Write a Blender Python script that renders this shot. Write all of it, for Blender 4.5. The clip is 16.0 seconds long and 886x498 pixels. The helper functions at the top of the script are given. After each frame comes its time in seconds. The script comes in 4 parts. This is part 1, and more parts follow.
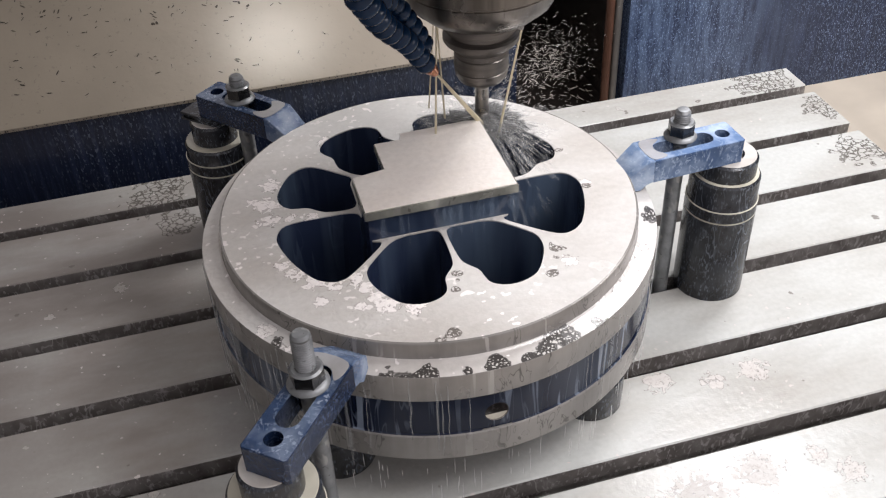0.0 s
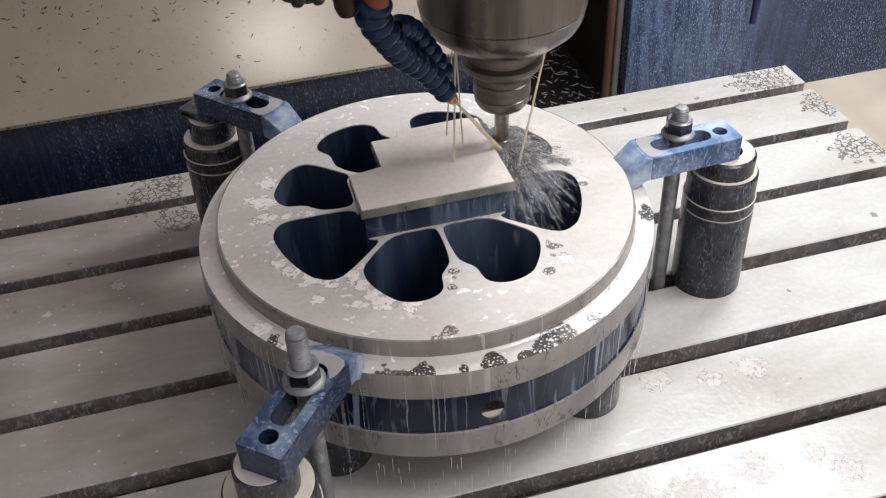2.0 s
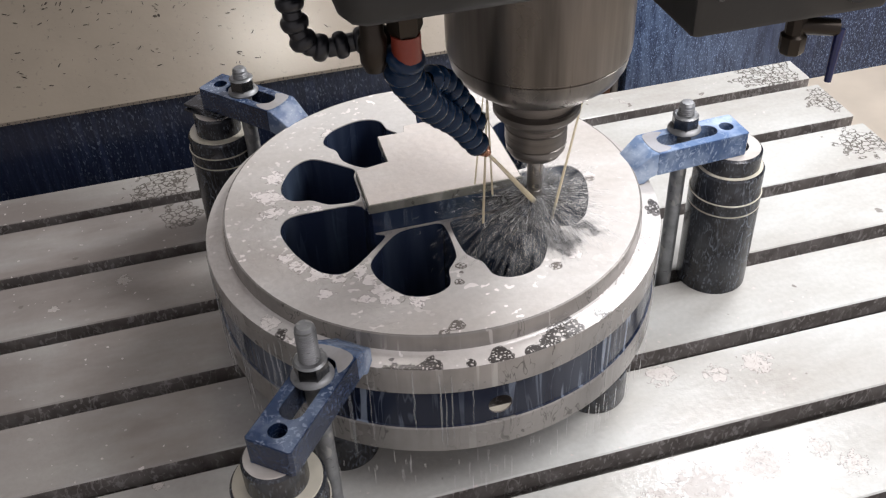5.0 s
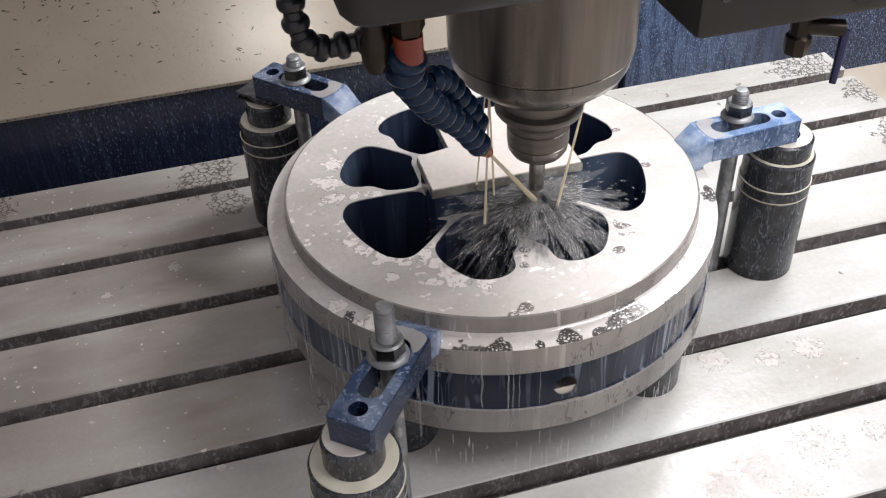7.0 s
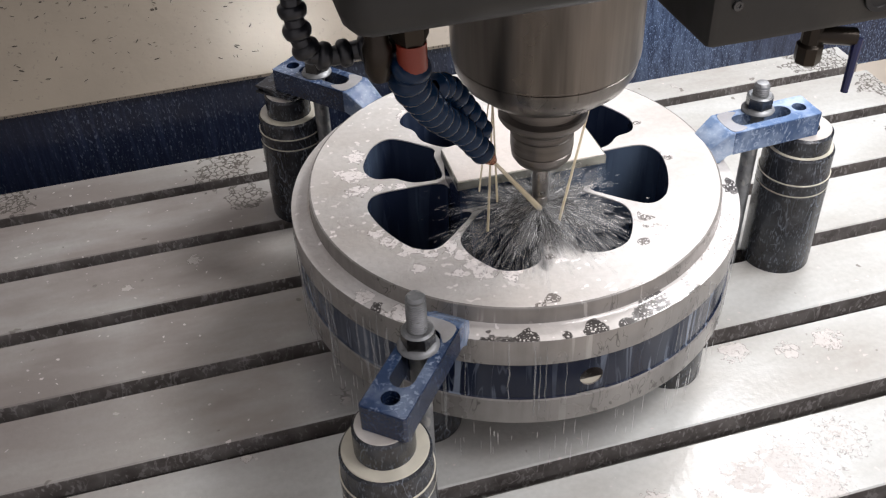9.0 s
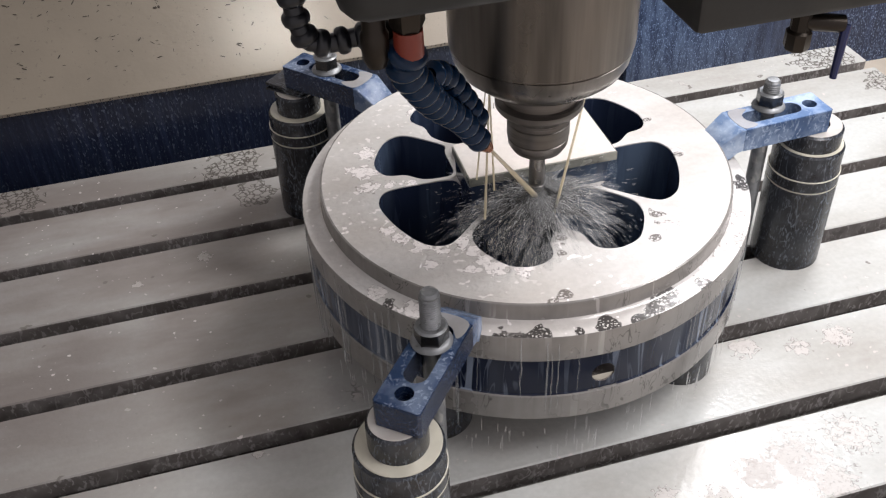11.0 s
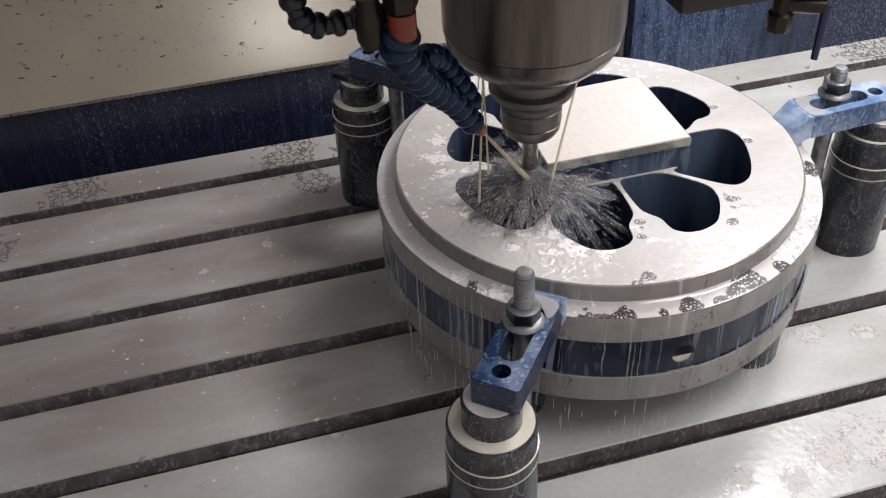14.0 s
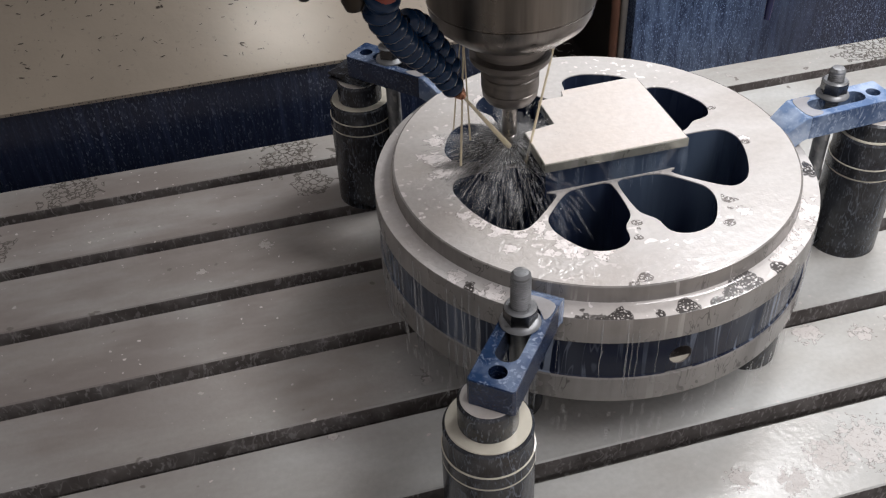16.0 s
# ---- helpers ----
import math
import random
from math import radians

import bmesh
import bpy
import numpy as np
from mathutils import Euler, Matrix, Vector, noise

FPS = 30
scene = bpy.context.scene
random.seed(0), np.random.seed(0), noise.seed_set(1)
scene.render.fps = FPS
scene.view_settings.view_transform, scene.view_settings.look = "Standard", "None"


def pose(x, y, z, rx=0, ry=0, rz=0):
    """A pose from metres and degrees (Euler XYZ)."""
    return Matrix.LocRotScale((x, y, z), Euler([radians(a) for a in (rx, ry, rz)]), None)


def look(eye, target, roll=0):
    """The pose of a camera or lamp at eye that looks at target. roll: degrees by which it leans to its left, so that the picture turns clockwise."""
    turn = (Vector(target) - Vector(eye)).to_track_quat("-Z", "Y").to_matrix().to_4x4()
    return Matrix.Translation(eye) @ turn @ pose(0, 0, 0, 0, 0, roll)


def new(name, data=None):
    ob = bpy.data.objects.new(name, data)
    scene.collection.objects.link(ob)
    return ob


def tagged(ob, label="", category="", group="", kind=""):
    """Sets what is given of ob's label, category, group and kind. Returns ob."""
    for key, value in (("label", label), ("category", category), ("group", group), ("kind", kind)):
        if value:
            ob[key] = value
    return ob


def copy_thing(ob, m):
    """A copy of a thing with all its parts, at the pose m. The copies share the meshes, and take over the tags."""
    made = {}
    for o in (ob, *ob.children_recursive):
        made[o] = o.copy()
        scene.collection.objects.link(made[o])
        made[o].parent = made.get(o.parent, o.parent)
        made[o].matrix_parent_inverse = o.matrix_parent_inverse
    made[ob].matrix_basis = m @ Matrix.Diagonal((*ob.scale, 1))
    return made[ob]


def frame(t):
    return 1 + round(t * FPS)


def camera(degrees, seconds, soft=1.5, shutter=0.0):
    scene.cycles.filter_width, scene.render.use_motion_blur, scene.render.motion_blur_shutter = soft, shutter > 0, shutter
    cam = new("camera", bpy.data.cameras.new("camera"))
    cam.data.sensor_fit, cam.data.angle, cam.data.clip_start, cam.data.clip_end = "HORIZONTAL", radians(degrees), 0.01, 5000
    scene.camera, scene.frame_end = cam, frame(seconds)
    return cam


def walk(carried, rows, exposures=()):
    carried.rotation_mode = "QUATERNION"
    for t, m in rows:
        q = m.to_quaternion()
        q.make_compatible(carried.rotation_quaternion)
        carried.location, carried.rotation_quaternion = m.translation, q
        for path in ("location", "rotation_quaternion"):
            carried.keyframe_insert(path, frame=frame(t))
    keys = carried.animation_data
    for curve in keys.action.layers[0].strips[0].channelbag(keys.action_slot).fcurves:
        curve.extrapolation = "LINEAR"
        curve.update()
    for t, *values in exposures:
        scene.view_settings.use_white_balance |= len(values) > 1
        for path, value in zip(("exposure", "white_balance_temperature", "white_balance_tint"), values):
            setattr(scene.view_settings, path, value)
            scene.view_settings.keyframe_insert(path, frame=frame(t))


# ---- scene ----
# ---------------------------------------------------------------- camera
cam = camera(49.12, 16.0, soft=1.2, shutter=0.5)
EYE = Vector((-0.2460, -0.8514, 0.6528))
# seconds, turn to the right, tilt down, lean to the right (degrees)
VIEW = [
    (0.0, 13.872, 38.776, 2.683),
    (0.5, 13.870, 38.804, 2.662),
    (1.0, 13.803, 38.854, 2.707),
    (1.5, 13.786, 38.920, 2.707),
    (2.0, 13.754, 38.964, 2.733),
    (2.5, 13.738, 38.985, 2.726),
    (3.0, 13.721, 38.982, 2.764),
    (3.5, 13.726, 39.001, 2.697),
    (4.0, 13.716, 39.049, 2.722),
    (6.5, 13.688, 39.359, 2.684),
    (7.0, 13.705, 39.364, 2.650),
    (7.5, 13.761, 39.375, 2.606),
    (8.0, 13.863, 39.430, 2.568),
    (8.5, 13.870, 39.501, 2.538),
    (9.0, 13.862, 39.534, 2.552),
    (11.5, 13.592, 39.688, 2.713),
    (12.0, 13.529, 39.738, 2.765),
    (12.5, 13.538, 39.717, 2.699),
    (13.0, 13.543, 39.704, 2.685),
    (13.5, 13.508, 39.686, 2.722),
    (14.0, 13.479, 39.661, 2.736),
    (14.5, 13.442, 39.719, 2.781),
    (15.0, 13.431, 39.751, 2.780),
    (15.5, 13.464, 39.703, 2.702),
    (16.0, 13.461, 39.652, 2.725),
]


def view_pose(turn, tilt, lean):
    a, b = radians(turn), radians(tilt)
    ahead = Vector((math.sin(a) * math.cos(b), math.cos(a) * math.cos(b), -math.sin(b)))
    return look(EYE, EYE + ahead, -lean)


walk(cam, [(t, view_pose(a, b, c)) for t, a, b, c in VIEW], exposures=[(0.0, 0.26), (4.0, 0.31), (8.0, 0.37), (9.0, 0.34), (12.5, 0.19), (14.5, -0.07), (16.0, -0.14)])

# travel of the table along x, and of the milling head along y
TABLE = [(0.0, 0.0040), (0.2, 0.0015), (0.5, -0.0001), (1.5, 0.0), (4.0, 0.0002), (4.7, 0.0008), (5.1, 0.0080), (5.8, 0.0262), (6.5, 0.0448),
         (7.0, 0.0581), (7.5, 0.0713), (8.0, 0.0847), (8.25, 0.0892), (8.5, 0.0897), (9.0, 0.0810), (9.2, 0.0757), (9.5, 0.0695),
         (9.8, 0.0680), (10.2, 0.0700), (10.6, 0.0785), (11.3, 0.0967), (11.5, 0.1020), (12.0, 0.1140), (12.5, 0.1280),
         (13.0, 0.1418), (13.5, 0.1521), (14.0, 0.1537), (14.5, 0.1530), (15.5, 0.1536), (16.0, 0.1511)]
HEAD = [(0.0, -0.1185), (0.5, -0.1415), (1.0, -0.1540), (1.5, -0.1620), (2.0, -0.1720), (2.5, -0.1850), (3.0, -0.2010),
        (3.5, -0.2170), (4.0, -0.2275), (4.6, -0.2440), (5.2, -0.2570), (6.0, -0.2590), (6.5, -0.2590), (7.0, -0.2590), (7.5, -0.2590),
        (8.0, -0.2610), (8.5, -0.2720), (9.0, -0.2725), (9.4, -0.2720), (10.2, -0.2600), (10.8, -0.2588), (11.5, -0.2585), (12.0, -0.2590),
        (13.0, -0.2585), (13.5, -0.2505), (14.0, -0.2365), (14.5, -0.2245), (15.0, -0.2120), (15.5, -0.1970), (16.0, -0.1830)]
SPINDLE_X, TIP_Z = -0.0225, 0.186

# ---------------------------------------------------------------- light
world = bpy.data.worlds.new("workshop")
scene.world = world
world.use_nodes = True
wb = world.node_tree.nodes["Background"]
wb.inputs["Color"].default_value = (1.0, 0.935, 0.965, 1)
wb.inputs["Strength"].default_value = 0.52


def area_lamp(name, eye, target, sx, sy, watts, colour):
    data = bpy.data.lights.new(name, "AREA")
    data.shape, data.size, data.size_y, data.energy, data.color = "RECTANGLE", sx, sy, watts, colour
    ob = new(name, data)
    ob.matrix_world = look(eye, target)
    return ob


area_lamp("work_light", (0.54, -0.36, 0.86), (0.10, -0.26, 0.0), 0.26, 0.20, 4.4, (1.0, 0.975, 0.985))
area_lamp("back_work_light", (0.60, 0.20, 1.02), (0.05, -0.3, 0.0), 0.36, 0.22, 11.0, (1.0, 0.975, 0.985))
# Unseen soft fill, added at the front right to brighten casting and plate.
area_lamp("front_fill_light", (0.46, -0.82, 1.16), (-0.05, -0.2, 0.1), 0.50, 0.40, 5.4, (1.0, 0.965, 0.975))
area_lamp("ceiling_light", (-0.10, 0.15, 1.30), (-0.05, 0.25, 0.0), 0.20, 0.16, 1.5, (1.0, 0.93, 0.86))

# ---------------------------------------------------------------- materials
MATS = {}


class Nodes:
    """A small wrapper round a node material."""

    def __init__(self, name):
        self.mat = bpy.data.materials.new(name)
        self.mat.use_nodes = True
        self.tree = self.mat.node_tree
        self.bsdf = self.tree.nodes["Principled BSDF"]
        self.coord = self.add("ShaderNodeTexCoord")

    def add(self, kind, **values):
        node = self.tree.nodes.new(kind)
        for key, value in values.items():
            node.inputs[key].default_value = value
        return node

    def link(self, a, b):
        self.tree.links.new(a, b)

    def space(self, scale=(1, 1, 1)):
        m = self.add("ShaderNodeMapping")
        m.inputs["Scale"].default_value = scale
        self.link(self.coord.outputs["Object"], m.inputs["Vector"])
        return m.outputs["Vector"]

    def noise(self, scale, detail=4.0, rough=0.55, stretch=(1, 1, 1), twist=0.0):
        n = self.add("ShaderNodeTexNoise", Scale=scale, Detail=detail, Roughness=rough, Distortion=twist)
        self.link(self.space(stretch), n.inputs["Vector"])
        return n.outputs["Fac"]

    def veins(self, scale, stretch=(1, 1, 1), wobble=0.0):
        n = self.add("ShaderNodeTexVoronoi", Scale=scale)
        n.feature = "DISTANCE_TO_EDGE"
        v = self.space(stretch)
        if wobble:
            w = self.add("ShaderNodeTexNoise", Scale=scale * 1.3, Detail=2.0)
            self.link(v, w.inputs["Vector"])
            mix = self.add("ShaderNodeVectorMath")
            mix.operation = "MULTIPLY_ADD"
            mix.inputs[1].default_value = (wobble,) * 3
            self.link(w.outputs["Color"], mix.inputs[0])
            self.link(v, mix.inputs[2])
            v = mix.outputs[0]
        self.link(v, n.inputs["Vector"])
        return n.outputs["Distance"]

    def ramp(self, fac, *stops):
        r = self.add("ShaderNodeValToRGB")
        while len(r.color_ramp.elements) < len(stops):
            r.color_ramp.elements.new(0.5)
        for e, (p, c) in zip(r.color_ramp.elements, stops):
            e.position, e.color = p, (c, c, c, 1) if isinstance(c, (int, float)) else (*c, 1)
        self.link(fac, r.inputs["Fac"])
        return r.outputs["Color"]

    def mix(self, fac, a, b, kind="MIX"):
        m = self.add("ShaderNodeMix")
        m.data_type, m.blend_type = "RGBA", kind
        for socket, value in ((m.inputs["Factor"], fac), (m.inputs["A"], a), (m.inputs["B"], b)):
            if isinstance(value, (int, float)):
                socket.default_value = value
            elif isinstance(value, tuple):
                socket.default_value = (*value, 1)
            else:
                self.link(value, socket)
        return m.outputs["Result"]

    def times(self, a, b):
        m = self.add("ShaderNodeMath")
        m.operation = "MULTIPLY"
        for socket, value in zip(m.inputs, (a, b)):
            if isinstance(value, (int, float)):
                socket.default_value = value
            else:
                self.link(value, socket)
        return m.outputs[0]

    def spread(self, patches):
        """1 in the middle of each round patch (x, y, radius), falling to 0 at its edge."""
        total = None
        flat = self.add("ShaderNodeVectorMath")
        flat.operation = "MULTIPLY"
        flat.inputs[1].default_value = (1, 1, 0)
        self.link(self.coord.outputs["Object"], flat.inputs[0])
        for x, y, r in patches:
            near = self.add("ShaderNodeVectorMath")
            near.operation = "DISTANCE"
            near.inputs[1].default_value = (x, y, 0.0)
            self.link(flat.outputs[0], near.inputs[0])
            fade = self.add("ShaderNodeMapRange")
            fade.inputs["From Min"].default_value, fade.inputs["From Max"].default_value = r, r * 0.3
            self.link(near.outputs["Value"], fade.inputs["Value"])
            if total is None:
                total = fade.outputs[0]
            else:
                most = self.add("ShaderNodeMath")
                most.operation = "MAXIMUM"
                self.link(total, most.inputs[0])
                self.link(fade.outputs[0], most.inputs[1])
                total = most.outputs[0]
        return total

    def ragged(self, spread, scale):
        """The torn inside of the patches and the line round it."""
        edge = self.add("ShaderNodeMath")
        edge.operation = "ADD"
        self.link(self.times(spread, 0.37), edge.inputs[0])
        self.link(self.times(self.noise(scale, 2.0, 0.45, twist=0.8), 0.95), edge.inputs[1])
        here = self.ramp(spread, (0.0, 0.0), (0.08, 1.0))
        return (self.times(self.ramp(edge.outputs[0], (0.70, 0.0), (0.72, 1.0)), here),
                self.times(self.ramp(edge.outputs[0], (0.665, 0.0), (0.69, 1.0), (0.70, 1.0), (0.725, 0.0)), here))

    def bump(self, height, strength, distance=0.001):
        b = self.add("ShaderNodeBump", Strength=strength, Distance=distance)
        self.link(height, b.inputs["Height"])
        self.link(b.outputs["Normal"], self.bsdf.inputs["Normal"])

    def set(self, **values):
        for key, value in values.items():
            socket = self.bsdf.inputs[key.replace("_", " ")]
            if isinstance(value, (int, float)):
                socket.default_value = value
            elif isinstance(value, tuple):
                socket.default_value = (*value, 1)
            else:
                self.link(value, socket)


def milky_film(name, milk, bare, spots, amount, patches=(), nets=(), cell=125.0, thick=0.05, specks=0.72, sheen=0.14, coat=0.3, fill=0.75, wave=130.0, swell=0.6, thin=(), gloss=0.55, pitted=0.6, ink=(0.10, 0.09, 0.08), dull=0.0, ripples=(), cloudy=0.72, pit_at=0.755):
    """Machined iron under a film of milky coolant, with torn islands whose rims are dark. A pale bare colour paints in
    their glints.
    """
    n = Nodes(name)
    tone = n.ramp(n.noise(1.0, 5.0, 0.6, (4, 9, 4)), (0.34, (milk[0] * (cloudy + 0.04), milk[1] * cloudy, milk[2] * (cloudy - 0.03))), (0.62, milk))
    fine = n.ramp(n.noise(190.0, 3.0), (0.35, 0.93), (0.65, 1.0))
    film = n.mix(1.0, tone, fine, "MULTIPLY")
    # brown thinner film, darkened further for the shadow over these patches
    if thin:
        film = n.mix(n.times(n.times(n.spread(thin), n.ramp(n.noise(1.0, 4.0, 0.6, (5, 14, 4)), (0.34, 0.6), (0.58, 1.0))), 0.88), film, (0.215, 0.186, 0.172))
    where = n.ramp(n.noise(spots * 0.16, 2.0), (amount, 0.0), (amount + 0.07, 1.0))
    shape = n.noise(spots, 3.0, 0.5, twist=0.6)
    rim = n.times(n.ramp(shape, (0.525, 0.0), (0.545, 1.0), (0.575, 1.0), (0.595, 0.0)), where)
    inside = n.times(n.ramp(shape, (0.575, 0.0), (0.60, 1.0)), where)
    pits = n.ramp(n.noise(48.0, 2.0, 0.5), (pit_at, 0.0), (pit_at + 0.02, 1.0))
    torn, netted = n.spread(patches), n.spread(nets)
    colour = n.mix(inside, film, bare)
    colour = n.mix(n.times(rim, 0.85), colour, (0.07, 0.06, 0.055))
    colour = n.mix(n.times(pits, pitted), colour, (0.16, 0.145, 0.13))
    inner, border = n.ragged(torn, 175.0)
    colour = n.mix(n.times(border, 0.75), colour, (0.17, 0.15, 0.14))
    colour = n.mix(n.times(inner, fill), colour, bare)
    islands = n.noise(210.0, 1.5, 0.5, twist=0.7)
    rings = n.ramp(islands, (0.53, 0.0), (0.55, 1.0), (0.565, 1.0), (0.585, 0.0))
    colour = n.mix(n.times(n.times(rings, inner), 0.5), colour, (0.26, 0.22, 0.20))
    flecks = n.times(n.ramp(n.noise(150.0, 1.0, 0.4), (specks, 0.0), (specks + 0.02, 1.0)), n.ramp(n.noise(9.0, 2.0), (0.42, 0.0), (0.6, 1.0)))
    colour = n.mix(flecks, colour, bare)
    web, edge = n.ragged(netted, 60.0)
    lines = n.times(web, n.ramp(n.veins(cell, (1, 1, 1), 1.1 / cell), (thick, 1.0), (thick + 0.07, 0.0)))
    colour = n.mix(n.times(lines, 0.92), colour, ink)
    colour = n.mix(n.times(edge, 0.85), colour, ink)
    rough = n.ramp(n.noise(14.0, 4.0), (0.3, sheen), (0.75, sheen + 0.16))
    if dull:
        rough = n.mix(inner, rough, (dull, dull, dull))
    n.set(Base_Color=colour, Roughness=rough, Metallic=0.0)
    n.set(Coat_Weight=n.ramp(inner, (0.0, coat), (1.0, gloss)), Coat_Roughness=0.06)
    height = n.mix(0.6, shape, n.noise(wave, 3.0, 0.6))
    if ripples:
        height = n.mix(n.times(n.spread(ripples), 0.8), height, n.ramp(n.noise(120.0, 2.0, 0.5, twist=0.5), (0.36, 0.0), (0.64, 1.0)))
    n.bump(height, swell, 0.0019)
    return n.mat


def wet_steel(name, colour, rough, streak=(60, 60, 4), metal=0.9, drips=0.5, dark_side=0.6):
    n = Nodes(name)
    run = n.noise(1.0, 4.0, 0.6, streak)
    tone = n.mix(n.ramp(run, (0.35, 0.0), (0.7, 1.0)), tuple(c * dark_side for c in colour), colour)
    milk = n.ramp(n.noise(1.0, 2.0, 0.5, (streak[0] * 1.7, streak[1] * 1.7, streak[2] * 0.8)), (0.60, 0.0), (0.66, 1.0))
    dark = n.ramp(n.noise(1.0, 2.0, 0.5, (streak[0] * 2.6, streak[1] * 2.6, streak[2] * 2.2), 0.5), (0.655, 0.0), (0.675, 1.0), (0.70, 1.0), (0.72, 0.0))
    tone = n.mix(n.times(dark, 0.55), tone, tuple(c * 0.18 for c in colour))
    n.set(Base_Color=n.mix(n.times(milk, drips), tone, (0.55, 0.53, 0.50)), Metallic=metal,
          Roughness=n.ramp(n.noise(22.0, 3.0), (0.3, rough * 0.7), (0.7, rough * 1.3)))
    n.bump(n.noise(150.0, 3.0, 0.6, (1, 1, 0.3)), 0.12, 0.0006)
    return n.mat


def dripping_steel(name, colour, milk, rough=0.34, metal=0.25):
    """Matt wet steel with fine dark outlines of runs and a few pale ones."""
    n = Nodes(name)
    cloud = n.ramp(n.noise(17.0, 4.0, 0.6), (0.34, 0.0), (0.66, 1.0))
    tone = n.mix(cloud, tuple(c * 0.72 for c in colour), colour)
    tone = n.mix(n.times(n.ramp(n.noise(1.0, 3.0, 0.6, (70, 70, 5)), (0.40, 0.0), (0.70, 1.0)), 0.30), tone, tuple(c * 1.35 for c in colour))
    shape = n.noise(1.0, 2.0, 0.5, (85, 85, 34), 0.8)
    line = n.ramp(shape, (0.565, 0.0), (0.575, 1.0), (0.583, 1.0), (0.593, 0.0))
    tone = n.mix(n.times(n.times(line, n.ramp(n.noise(13.0, 2.0), (0.47, 0.0), (0.58, 1.0))), 0.75), tone, tuple(c * 0.22 for c in colour))
    run = n.ramp(n.noise(1.0, 2.0, 0.5, (120, 120, 5), 0.5), (0.63, 0.0), (0.67, 1.0))
    tone = n.mix(n.times(n.times(run, n.ramp(n.noise(11.0, 2.0), (0.45, 0.0), (0.6, 1.0))), 0.55), tone, milk)
    n.set(Base_Color=tone, Metallic=metal, Roughness=n.ramp(n.noise(26.0, 4.0), (0.3, rough * 0.6), (0.7, rough * 1.3)), Coat_Weight=0.25, Coat_Roughness=0.08)
    n.bump(n.mix(0.5, shape, n.noise(240.0, 3.0, 0.6)), 0.3, 0.0008)
    return n.mat


def wet_paint(name, colour, milk, vein, stretch=(1, 1, 1), cover=0.5, rough=0.22, cut=(0.03, 0.07), pools=0.0, reach=0.45, grit=0.35, flecks=0.0, dots=300.0):
    """Gloss paint with the white wavy lines and flecks that coolant leaves as it runs off."""
    n = Nodes(name)
    base = n.mix(n.ramp(n.noise(30.0, 4.0), (0.3, 0.0), (0.7, 1.0)), tuple(c * 0.7 for c in colour), tuple(c * 1.25 for c in colour))
    half = cut[1] * 0.28
    net = n.ramp(n.noise(vein * 0.55, 2.0, 0.5, stretch, 0.5), (0.5 - half, 0.0), (0.5 - half * 0.4, 1.0), (0.5 + half * 0.4, 1.0), (0.5 + half, 0.0))
    where = n.ramp(n.noise(vein * 0.25, 2.0, 0.5, stretch), (reach, 0.0), (reach + 0.15, 1.0))
    if pools:
        base = n.mix(n.times(n.ramp(n.noise(46.0, 3.0, 0.5), (0.42, 0.0), (0.68, 1.0)), pools), base, milk)
    if flecks:
        spots = n.ramp(n.noise(dots, 2.0, 0.5, stretch, 0.3), (0.57, 0.0), (0.64, 1.0))
        base = n.mix(n.times(n.times(spots, n.ramp(n.noise(dots * 0.12, 2.0), (0.38, 0.15), (0.60, 1.0))), flecks), base, milk)
    n.set(Base_Color=n.mix(n.times(n.times(net, where), cover), base, milk), Roughness=rough)
    n.bump(n.noise(420.0, 4.0, 0.65), grit, 0.0006)
    return n.mat


def running_paint(name, colour, milk, veil=0.30, runs=0.7, washed=()):
    """Dark paint with broad thin veils and a few wavering long runs of coolant."""
    n = Nodes(name)
    broad = n.ramp(n.noise(1.0, 3.0, 0.55, (15, 15, 2)), (0.48, 0.0), (0.66, veil))
    thread = n.ramp(n.noise(1.0, 2.0, 0.5, (95, 95, 7), 0.7), (0.585, 0.0), (0.625, 1.0))
    rim = n.ramp(n.noise(1.0, 2.0, 0.5, (60, 60, 9), 0.9), (0.545, 0.0), (0.555, 1.0), (0.563, 1.0), (0.575, 0.0))
    where = n.ramp(n.noise(9.0, 2.0), (0.42, 0.15), (0.58, 1.0))
    base = n.mix(broad, colour, tuple(0.55 * c for c in milk))
    if washed:
        streaks = n.ramp(n.noise(1.0, 4.0, 0.6, (55, 55, 3)), (0.34, 0.25), (0.64, 1.0))
        base = n.mix(n.times(n.times(n.spread(washed), streaks), 0.62), base, tuple(0.75 * c for c in milk))
    base = n.mix(n.times(n.times(rim, where), runs * 0.35), base, milk)
    n.set(Base_Color=n.mix(n.times(n.times(thread, where), runs), base, milk), Roughness=0.16)
    n.bump(n.noise(1.0, 2.0, 0.5, (95, 95, 7), 0.7), 0.3, 0.0008)
    return n.mat


def plain(name, colour, rough=0.5, metal=0.0, grain=60.0, depth=0.15):
    n = Nodes(name)
    n.set(Base_Color=n.mix(n.ramp(n.noise(grain, 4.0), (0.3, 0.0), (0.7, 1.0)), tuple(c * 0.75 for c in colour), colour),
          Roughness=n.ramp(n.noise(grain * 0.4, 3.0), (0.3, rough * 0.8), (0.7, min(1.0, rough * 1.2))), Metallic=metal)
    n.bump(n.noise(grain * 4, 3.0), depth, 0.0006)
    return n.mat


